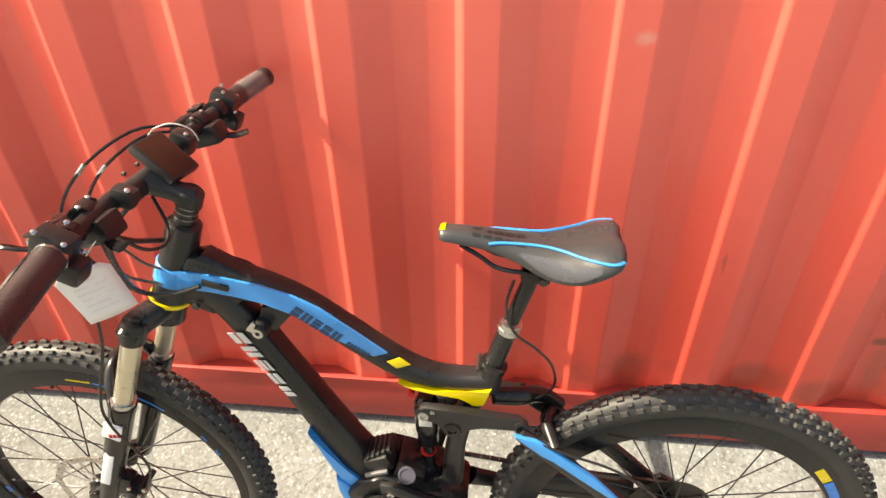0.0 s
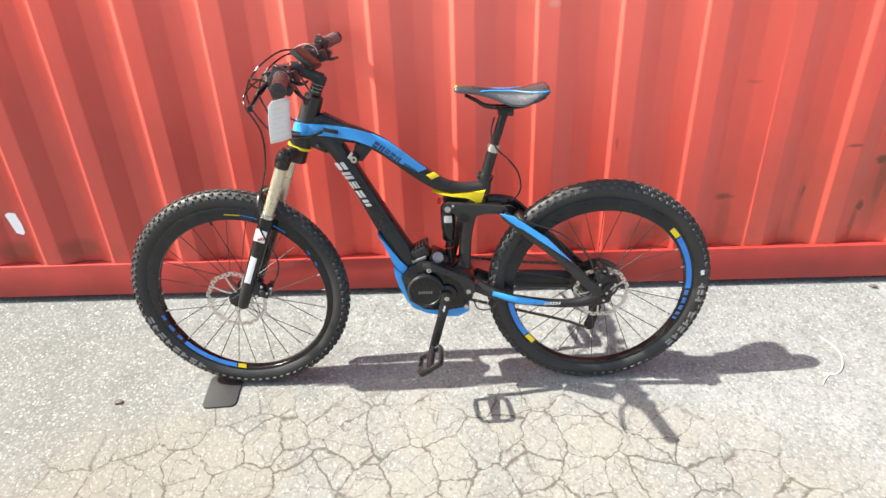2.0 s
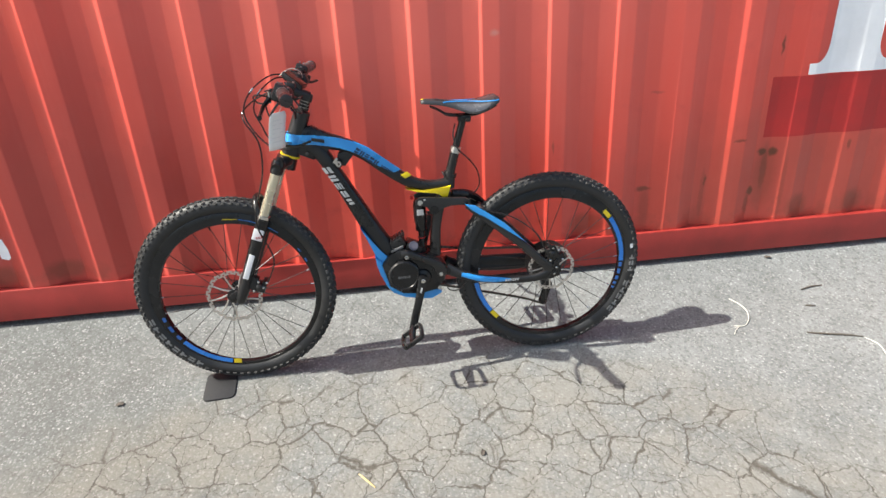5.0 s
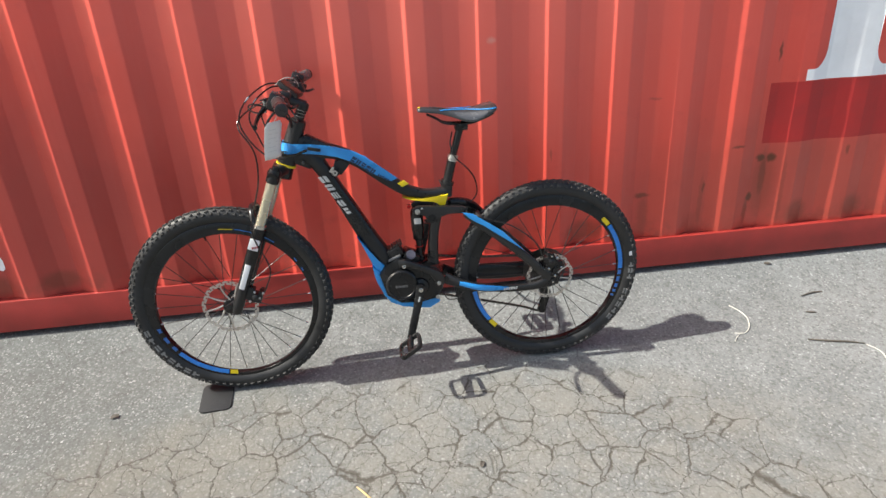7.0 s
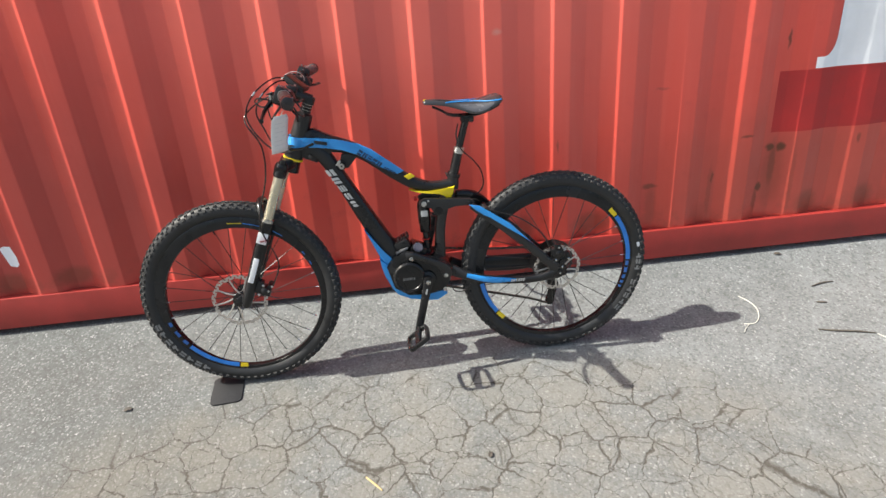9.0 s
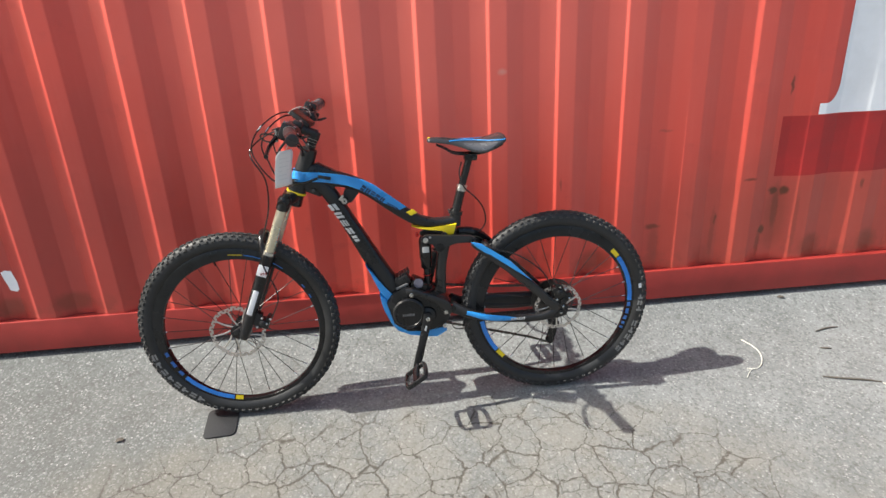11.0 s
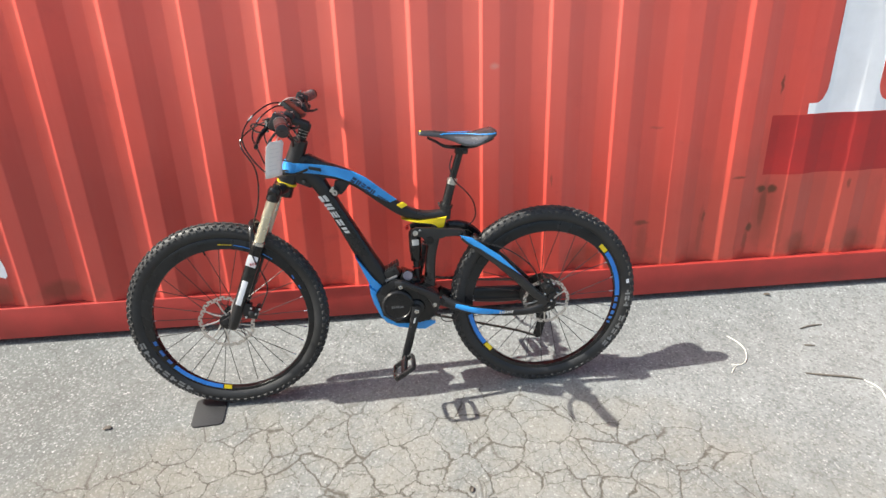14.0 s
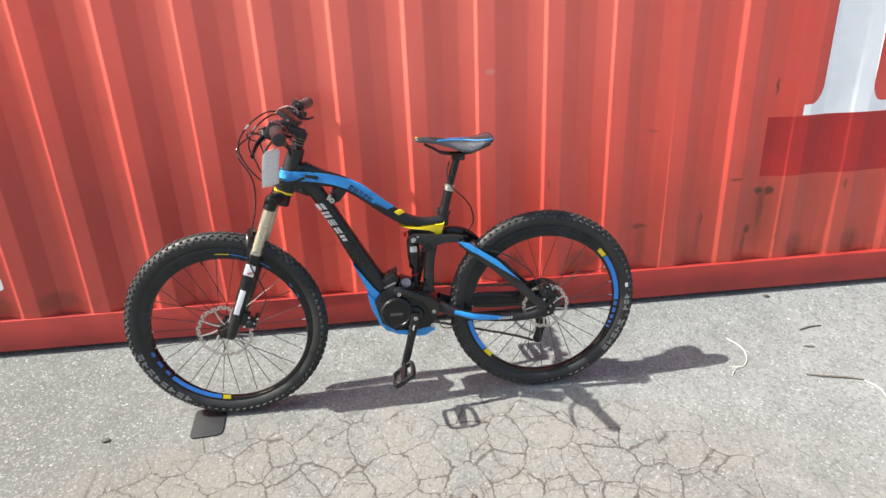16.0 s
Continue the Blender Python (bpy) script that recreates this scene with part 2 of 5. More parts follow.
TYREPRINT = coat("grey_tyre_print", (0.20, 0.20, 0.197), 0.6, vary=0.2, bump=0.0)
DARKPRINT = coat("dark_blue_print", (0.012, 0.045, 0.11), 0.4, vary=0.1, bump=0.0)
PAPER = coat("white_paper", (0.78, 0.78, 0.79), 0.7, vary=0.04, bump=0.03)
INK = coat("grey_ink", (0.68, 0.69, 0.71), 0.7, vary=0.05, bump=0.0)
SADDLE = coat("grey_saddle_cover", (0.032, 0.033, 0.036), 0.33, vary=0.15, grain=500, bump=0.2)
CABLE = coat("black_cable_sheath", (0.014, 0.012, 0.012), 0.25, vary=0.2, bump=0.0)
REDCAP = coat("red_anodised_metal", (0.45, 0.02, 0.02), 0.3, 0.6, vary=0.1, bump=0.0)
MAT = coat("black_rubber_mat", (0.015, 0.015, 0.017), 0.75, vary=0.4, grain=140, bump=0.4)
STRAW = coat("dry_straw", (0.55, 0.42, 0.20), 0.7, vary=0.2)
WIRE = coat("pale_string", (0.62, 0.60, 0.54), 0.6, vary=0.1)
TWIG = coat("dark_twig", (0.10, 0.085, 0.07), 0.8, vary=0.3)
FLANK_SHEEN = coat("saddle_flank_sheen", (0.085, 0.087, 0.097), 0.26, 0.3, vary=0.08, bump=0.02)
STRUT = coat("dark_grey_frame_paint", (0.016, 0.0155, 0.016), 0.34, vary=0.25, bump=0.04)
BADGE = coat("pale_badge", (0.085, 0.080, 0.105), 0.4, vary=0.2, bump=0.0)
DIM = coat("dim_grey_print", (0.13, 0.13, 0.135), 0.45, vary=0.1, bump=0.0)
SCREEN, _t, _b = nodes_of("dark_display_glass")
# brown base colour paints in the red wall's reflection
_b.inputs["Base Color"].default_value = (0.040, 0.018, 0.012, 1)
_b.inputs["Roughness"].default_value = 0.22
_b.inputs["Specular IOR Level"].default_value = 0.3
WRAP, _t, _b = nodes_of("clear_plastic_film")
_b.inputs["Base Color"].default_value = (0.9, 0.88, 0.87, 1)
_b.inputs["Roughness"].default_value = 0.18
_b.inputs["Alpha"].default_value = 0.11


# ---- mesh helpers ----
OFF_WHEEL = ("electric_mountain_bike", "saddle", "pedal", "display")


def settle(co):
    """The frame's set on its wheels: the head a little up and back, the rest and the saddle a little down."""
    w = min(1.0, max(0.0, (-0.45 - co.x) / 0.22))
    seat = min(1.0, max(0.0, (co.z - 0.84) / 0.10)) if co.x > -0.4 else 0.0
    return Vector((co.x + 0.004 + 0.008 * w, co.y, co.z - 0.015 + 0.019 * w - 0.011 * seat))


def part(name, bm, material, parent=None, label="", sharp=38):
    if parent is not None and parent.name.split(".")[0] in OFF_WHEEL:
        for v in bm.verts:
            v.co = settle(v.co)
    bmesh.ops.recalc_face_normals(bm, faces=bm.faces[:])
    me = bpy.data.meshes.new(name)
    bm.to_mesh(me)
    bm.free()
    for p in me.polygons:
        p.use_smooth = True
    me.set_sharp_from_angle(angle=radians(sharp))
    if not sharp:
        for p in me.polygons:
            p.use_smooth = False
    me.materials.append(material)
    ob = new(name, me)
    if parent is not None:
        ob.parent = parent
    if label:
        tagged(ob, label)
    return ob


def thing(name, label, category, at=(0, 0, 0), group="", kind=""):
    ob = new(name)
    ob.location = at
    ob.empty_display_size = 0.1
    return tagged(ob, label, category, group, kind)


def smooth(rows, k=5):
    """Catmull-Rom through rows of numbers, k steps a stretch."""
    rows = [np.array(r, float) for r in rows]
    if len(rows) < 3:
        return rows
    ext = [2 * rows[0] - rows[1]] + rows + [2 * rows[-1] - rows[-2]]
    out = []
    for i in range(1, len(ext) - 2):
        a, b, c, d = ext[i - 1:i + 3]
        for j in range(k):
            s = j / k
            out.append(0.5 * (2 * b + (c - a) * s + (2 * a - 5 * b + 4 * c - d) * s * s + (3 * b - a - 3 * c + d) * s ** 3))
    out.append(rows[-1])
    return out


def sweep(bm, rows, n=16, ref=(0, 1, 0), power=2.0, k=5, caps=True):
    """A skin along rows of x, y, z, half height across ref, half width along ref. power above 2 squares the section."""
    rows = smooth(rows, k) if k > 1 else [np.array(r, float) for r in rows]
    ref = np.array(ref, float)
    rings = []
    for i, r in enumerate(rows):
        p = r[:3]
        tan = rows[min(i + 1, len(rows) - 1)][:3] - rows[max(i - 1, 0)][:3]
        tan /= np.linalg.norm(tan)
        u = np.cross(ref, tan)
        u /= np.linalg.norm(u)
        v = np.cross(tan, u)
        ring = []
        for j in range(n):
            c, s = math.cos(2 * math.pi * j / n), math.sin(2 * math.pi * j / n)
            c = math.copysign(abs(c) ** (2 / power), c)
            s = math.copysign(abs(s) ** (2 / power), s)
            ring.append(bm.verts.new(p + u * r[3] * c + v * r[4] * s))
        rings.append(ring)
    for a, b in zip(rings, rings[1:]):
        for j in range(n):
            bm.faces.new((a[j], a[(j + 1) % n], b[(j + 1) % n], b[j]))
    if caps:
        bm.faces.new(rings[0])
        bm.faces.new(rings[-1])
    return bm


def tube(points, r, n=8, k=5, bm=None):
    """A round tube of radius r (or one radius a point) along points."""
    bm = bm or bmesh.new()
    rr = r if isinstance(r, (list, tuple)) else [r] * len(points)
    rows = smooth([(*p, q) for p, q in zip(points, rr)], k) if k > 1 else [np.array((*p, q), float) for p, q in zip(points, rr)]
    tan0 = rows[1][:3] - rows[0][:3]
    u = np.cross(tan0, (0.31, 0.87, 0.38))
    rings = []
    for i, row in enumerate(rows):
        tan = rows[min(i + 1, len(rows) - 1)][:3] - rows[max(i - 1, 0)][:3]
        tan = tan / np.linalg.norm(tan)
        u = u - tan * (u @ tan)
        u = u / np.linalg.norm(u)
        v = np.cross(tan, u)
        rings.append([bm.verts.new(row[:3] + row[3] * (u * math.cos(2 * math.pi * j / n) + v * math.sin(2 * math.pi * j / n))) for j in range(n)])
    for a, b in zip(rings, rings[1:]):
        for j in range(n):
            bm.faces.new((a[j], a[(j + 1) % n], b[(j + 1) % n], b[j]))
    bm.faces.new(rings[0])
    bm.faces.new(rings[-1])
    return bm


def lathe(profile, start, axis, n=24, bm=None, closed=False):
    """Turns rows of (radius, distance along the axis) round the axis."""
    bm = bm or bmesh.new()
    axis = Vector(axis).normalized()
    turn = axis.to_track_quat("Z", "Y").to_matrix()
    start = Vector(start)
    rings = [[bm.verts.new(start + turn @ Vector((r * math.cos(2 * math.pi * j / n), r * math.sin(2 * math.pi * j / n), h))) for j in range(n)] for r, h in profile]
    pairs = list(zip(rings, rings[1:])) + ([(rings[-1], rings[0])] if closed else [])
    for a, b in pairs:
        for j in range(n):
            bm.faces.new((a[j], a[(j + 1) % n], b[(j + 1) % n], b[j]))
    if not closed:
        bm.faces.new(rings[0])
        bm.faces.new(rings[-1])
    return bm


def block(size, m, bevel=0.0, bm=None, seg=2):
    """A box with rounded edges, at the pose m."""
    bm = bm or bmesh.new()
    made = bmesh.ops.create_cube(bm, size=1.0, matrix=m @ Matrix.Diagonal((*size, 1)))
    if bevel:
        edges = list({e for v in made["verts"] for e in v.link_edges})
        bmesh.ops.bevel(bm, geom=edges, offset=bevel, segments=seg, affect="EDGES", profile=0.6)
    return bm


def plate(outline, y0, y1, bevel=0.0, bm=None):
    """A flat piece in the bicycle's plane: an outline of (x, z) from y0 to y1, its rims rounded."""
    bm = bm or bmesh.new()
    a = [bm.verts.new((x, y0, z)) for x, z in outline]
    b = [bm.verts.new((x, y1, z)) for x, z in outline]
    n = len(a)
    f0, f1 = bm.faces.new(a), bm.faces.new(b[::-1])
    for i in range(n):
        bm.faces.new((a[i], b[i], b[(i + 1) % n], a[(i + 1) % n]))
    if bevel:
        bmesh.ops.bevel(bm, geom=list(f0.edges) + list(f1.edges), offset=bevel, segments=2, affect="EDGES", profile=0.6)
    return bm


# ---- ground ----
bm = bmesh.new()
SLOPE = 0.14  # the yard falls away from the container


def ground_z(y):
    """Height of the yard: a fall near the container that eases out to level, with a swell along the container's foot."""
    plain = SLOPE * (min(max(y, -4.0), 0.0) + 0.42) - 0.004
    return plain + 0.55 * max(0.0, min(y, 0.0) + 0.30) ** 2 + 0.02 * min(max(y, 0.0), 1.0)


lanes = [-300, -80, -20, -8, -4, -2.5, -1.5, -0.8, -0.5] + [-0.36 + 0.03 * i for i in range(13)] + [0.3, 0.6, 1.0, 3, 20, 80, 300]
rows = [[bm.verts.new((x, y, ground_z(y))) for x in (-300, -60, -15, -5, -2, 0, 2, 5, 15, 60, 300)] for y in lanes]
for a, b in zip(rows, rows[1:]):
    for j in range(len(a) - 1):
        bm.faces.new((a[j], a[j + 1], b[j + 1], b[j]))
ground = part("ground", bm, ASPHALT)
tagged(ground, "old light grey asphalt yard with crazed cracks", "ground", kind="structure")

# ---- shipping container ----
PITCH, DEEP = 0.278, 0.036
PROFILE = [(0.0, 0.0010), (0.004, 0.0), (0.068, 0.0), (0.073, 0.0012), (0.077, 0.0034), (0.1350, 0.0326), (0.1390, 0.0348), (0.144, 0.036), (0.206, 0.036), (0.211, 0.0348), (0.215, 0.0326), (0.2740, 0.0029)]


# how far each ridge stands back or proud of the sheet's plane
UNEVEN = {-6: 0.0008, -5: -0.0006, -4: 0.0010, -3: 0.0004, -1: -0.0010, 0: 0.0004, 1: 0.0014, 2: 0.0034, 3: 0.0080, 4: 0.0086, 5: 0.0132, 6: 0.0160, 7: 0.0180, 8: 0.0180}
# and how much further back for each metre of height
LEAN = {3: 0.004, 4: 0.004, 5: 0.009, 6: 0.018, 7: 0.018, 8: 0.018}


def sheet_y(x, z=0.3):
    f = x % PITCH
    pts = PROFILE + [(PITCH, PROFILE[0][1])]
    k = math.floor(x / PITCH + 0.4)
    back = min(0.033, UNEVEN.get(k, 0.0) + LEAN.get(k, 0.0) * (z - 0.3))
    for (x0, y0), (x1, y1) in zip(pts, pts[1:]):
        if x0 <= f <= x1:
            y = y0 + (y1 - y0) * (f - x0) / (x1 - x0)
            return y + back * (1 - y / DEEP)
    return 0.0


X0, X1 = -16 * PITCH, 26 * PITCH
RAIL_LOW, RAIL_TOP, ROOF = 0.130, 0.270, 2.68
container = thing("shipping_container", "weathered red corrugated steel shipping container on the yard", "shipping container", ((X0 + X1) / 2, 0, 0))
BASE = Matrix.Translation((-(X0 + X1) / 2, 0, 0))


def box_between(x0, x1, y0, y1, z0, z1, bevel=0.003):
    return block((x1 - x0, y1 - y0, z1 - z0), BASE @ pose((x0 + x1) / 2, (y0 + y1) / 2, (z0 + z1) / 2), bevel)


def levels(lo, hi, n):
    return [lo + (hi - lo) * i / n for i in range(n + 1)]


def corrugated(z0, z1):
    bm = bmesh.new()
    xs = [X0 + i * PITCH + f for i in range(42) for f, _ in PROFILE]
    cols = []
    for x in xs:
        cols.append([bm.verts.new(BASE @ Vector((x, sheet_y(x + 1e-9, z), z))) for z in levels(z0, z1, 40)])
    for a, b in zip(cols, cols[1:]):
        for j in range(len(a) - 1):
            bm.faces.new((a[j], b[j], b[j + 1], a[j + 1]))
    return bm


def with_depth(ob, t):
    mod = ob.modifiers.new("sheet", "SOLIDIFY")
    mod.thickness, mod.offset = t, 0.0
    return ob


def on_sheet(rows, proud=0.0016):
    """Paint on the corrugated sheet: rows of x, low z, high z."""
    bm = bmesh.new()
    cols = []
    n = math.ceil(max(hi - lo for _, lo, hi in rows) / 0.05)
    for x, lo, hi in rows:
        e = 0.0008
        slope = (sheet_y(x + e) - sheet_y(x - e)) / (2 * e)
        nrm = Vector((slope, -1, 0)).normalized() * proud
        cols.append([bm.verts.new(BASE @ Vector((x, sheet_y(x, z), z)) + nrm) for z in levels(lo, hi, n)])
    for a, b in zip(cols, cols[1:]):
        for j in range(n):
            bm.faces.new((a[j], b[j], b[j + 1], a[j + 1]))
    return bm


def columns(x0, x1, lo, hi, extra=()):
    xs = {x0, x1, *extra}
    k = math.floor(x0 / PITCH)
    while k * PITCH < x1:
        xs |= {k * PITCH + f for f, _ in PROFILE if x0 < k * PITCH + f < x1}
        k += 1
    xs |= {x0 + (x1 - x0) * i / 24 for i in range(25)}
    return [(x, lo(x), hi(x)) for x in sorted(xs)]


def facing_out(ob):
    """Turns a sheet's faces towards the yard."""
    me = ob.data
    if sum(p.normal.y * p.area for p in me.polygons) > 0:
        me.flip_normals()
    return ob


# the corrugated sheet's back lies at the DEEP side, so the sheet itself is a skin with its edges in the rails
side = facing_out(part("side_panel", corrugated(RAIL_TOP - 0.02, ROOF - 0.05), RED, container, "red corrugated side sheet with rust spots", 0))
with_depth(side, 0.002)
part("bottom_rail", box_between(X0 - 0.1, X1 + 0.1, -0.010, 0.040, RAIL_LOW, RAIL_TOP, 0.003), RAIL_RED, container, "flat dark red bottom side rail")
part("bottom_flange", box_between(X0 - 0.1, X1 + 0.1, 0.0405, 0.16, RAIL_LOW, RAIL_LOW + 0.006, 0.001), RAIL_RED, container)
part("floor_deck", box_between(X0 - 0.1, X1 + 0.1, 0.05, 2.38, 0.17, 0.255, 0.003), RAIL_RED, container)
part("top_rail", box_between(X0 - 0.1, X1 + 0.1, -0.006, 0.060, ROOF - 0.06, ROOF, 0.004), RAIL_RED, container)
part("roof", box_between(X0 - 0.1, X1 + 0.1, 0.061, 2.38, ROOF - 0.03, ROOF - 0.005, 0.003), RAIL_RED, container)
part("back_panel", box_between(X0 - 0.1, X1 + 0.1, 2.385, 2.43, RAIL_LOW, ROOF, 0.003), RAIL_RED, container)
for x in (X0 - 0.18, X1 + 0.02):
    part("end_panel", box_between(x + 0.001, x + 0.158, 0.17, 2.38, RAIL_LOW, ROOF - 0.035, 0.004), RAIL_RED, container)
    for y in (-0.012, 2.30):
        part("corner_post", box_between(x, x + 0.16, y, y + 0.165, 0.0 + ground_z(y), ROOF + 0.01, 0.006), RAIL_RED, container)

band = facing_out(part("painted_band", on_sheet(columns(1.281, 2.36, lambda x: 0.667, lambda x: 0.929)), DECK_RED, container, "darker red painted band", 0))


def foot_top(x):
    """The upper rim of the serif, flowing into the stem by a fillet."""
    for edge, sgn in ((1.510, -1), (1.742, 1)):
        d = (x - edge) * sgn
        if 0 <= d <= 0.055:
            return 0.978 + 0.085 * (1 - math.sqrt(max(0.0, 1 - (1 - d / 0.055) ** 2)))
    return 0.978 if x < 1.455 or x > 1.797 else 1.9


facing_out(part("white_lettering", on_sheet(columns(1.426, 1.830, lambda x: 0.932, foot_top, [1.5095, 1.5105, 1.7415, 1.7425] + [1.455 + 0.005 * i for i in range(12)] + [1.742 + 0.005 * i for i in range(12)]), 0.0028), WHITE, container, "foot of a large white painted letter", 0))
facing_out(part("torn_sticker", on_sheet([(-2.062, 0.475, 0.482), (-2.045, 0.40, 0.49), (-2.02, 0.392, 0.486), (-2.004, 0.405, 0.44)], 0.002), WHITE, container, "torn white paper sticker"))


# ---- bicycle ----
# its own axes: x along the bicycle (front towards -x), y across (yard side negative), z up in its leaning plane
bike = thing("electric_mountain_bike", "black and blue full-suspension electric mountain bike leaning on the container", "bicycle", (0, -0.414, 0))
bike.rotation_euler = (radians(-2.3), 0, 0)
FRONT, REAR, RADIUS = (-1.000, 0.3595), (0.168, 0.3545), 0.3590


def ring_pieces(spans, r0, r1, y, thick, steps=6):
    """Thin arcs on a wheel's side: spans of angles in degrees, from radius r0 to r1."""
    bm = bmesh.new()
    for a0, a1 in spans:
        n = max(1, int(abs(a1 - a0) / steps))
        rows = []
        for i in range(n + 1):
            a = radians(a0 + (a1 - a0) * i / n)
            c, s = math.cos(a), math.sin(a)
            rows.append([bm.verts.new((r * c, yy, r * s)) for r, yy in ((r0, y), (r1, y), (r1, y + thick), (r0, y + thick))])
        for p, q in zip(rows, rows[1:]):
            for i in range(4):
                bm.faces.new((p[i], p[(i + 1) % 4], q[(i + 1) % 4], q[i]))
        bm.faces.new(rows[0])
        bm.faces.new(rows[-1])
    return bm


def letters(spans, r0, r1, y, thick):
    """Illegible raised print round a tyre: one block a letter, notched so that it reads as print."""
    bm = bmesh.new()
    for i, (a0, a1) in enumerate(spans):
        w, rm = a1 - a0, (r0 + r1) / 2
        pieces = [(a0, a0 + 0.40 * w, r0, r1), (a0 + 0.40 * w, a1, rm - 0.003, rm + 0.003)] if i % 2 else [(a0, a1, r0, rm - 0.002), (a0, a1, rm + 0.002, r1)]
        for b0, b1, q0, q1 in pieces:
            other = ring_pieces([(b0, b1)], q0, q1, y, thick)
            me = bpy.data.meshes.new("tmp")
            other.to_mesh(me)
            other.free()
            bm.from_mesh(me)
            bpy.data.meshes.remove(me)
    return bm


def tyre_mesh():
    """A casing and rows of tread blocks, the blocks staggered from row to row."""
    bm = bmesh.new()
    r, rc, n = 0.0280, RADIUS - 0.0325, 96
    angles = [radians(a) for a in (-148, -128, -105, -80, -50, -25, 0, 25, 50, 80, 105, 128, 148)]
    prof = [(rc + r * math.cos(a), 0.86 * r * math.sin(a)) for a in angles] + [(rc - 0.019, 0.012), (rc - 0.019, -0.012)]
    rings = [[bm.verts.new((q * math.cos(2 * math.pi * j / n), y, q * math.sin(2 * math.pi * j / n))) for j in range(n)] for q, y in prof]
    for a, b in zip(rings, rings[1:] + rings[:1]):
        for j in range(n):
            bm.faces.new((a[j], a[(j + 1) % n], b[(j + 1) % n], b[j]))
    return bm


def tread_mesh(seed):
    bm = bmesh.new()
    rnd = random.Random(seed)
    r, rc, steps = 0.0280, RADIUS - 0.0325, 82
    for i in range(steps):
        for row, (phi, lng, wid, hgt) in enumerate(((-66, 0.0135, 0.009, 0.0056), (-40, 0.011, 0.008, 0.0050), (-13, 0.013, 0.009, 0.0046), (13, 0.013, 0.009, 0.0046), (40, 0.011, 0.008, 0.0050), (66, 0.0135, 0.009, 0.0056))):
            a = 2 * math.pi * (i + (0.5 if row % 2 else 0.0)) / steps
            f = radians(phi + rnd.uniform(-2, 2))
            m = Matrix.Rotation(-a, 4, "Y") @ Matrix.Translation((rc + (r + hgt / 2 - 0.0006) * math.cos(f), (r + hgt / 2 - 0.0006) * math.sin(f), 0)) @ Matrix.Rotation(f, 4, "Z")
            k = 0.80
            vs = []
            for sx, grow in ((-1, 1.0), (1, k)):
                for sy, sz in ((-1, -1), (1, -1), (1, 1), (-1, 1)):
                    vs.append(bm.verts.new(m @ Vector((sx * hgt / 2, sy * wid / 2 * grow, sz * lng / 2 * grow))))
            for q in ((4, 5, 6, 7), (0, 1, 5, 4), (1, 2, 6, 5), (2, 3, 7, 6), (3, 0, 4, 7)):
                bm.faces.new([vs[c] for c in q])
    for v in bm.verts:
        v.co.y *= 0.86
    return bm


def spread(first, last, count, gap=0.28):
    step = (last - first) / count
    return [(first + i * step, first + i * step + step * (1 - gap)) for i in range(count)]


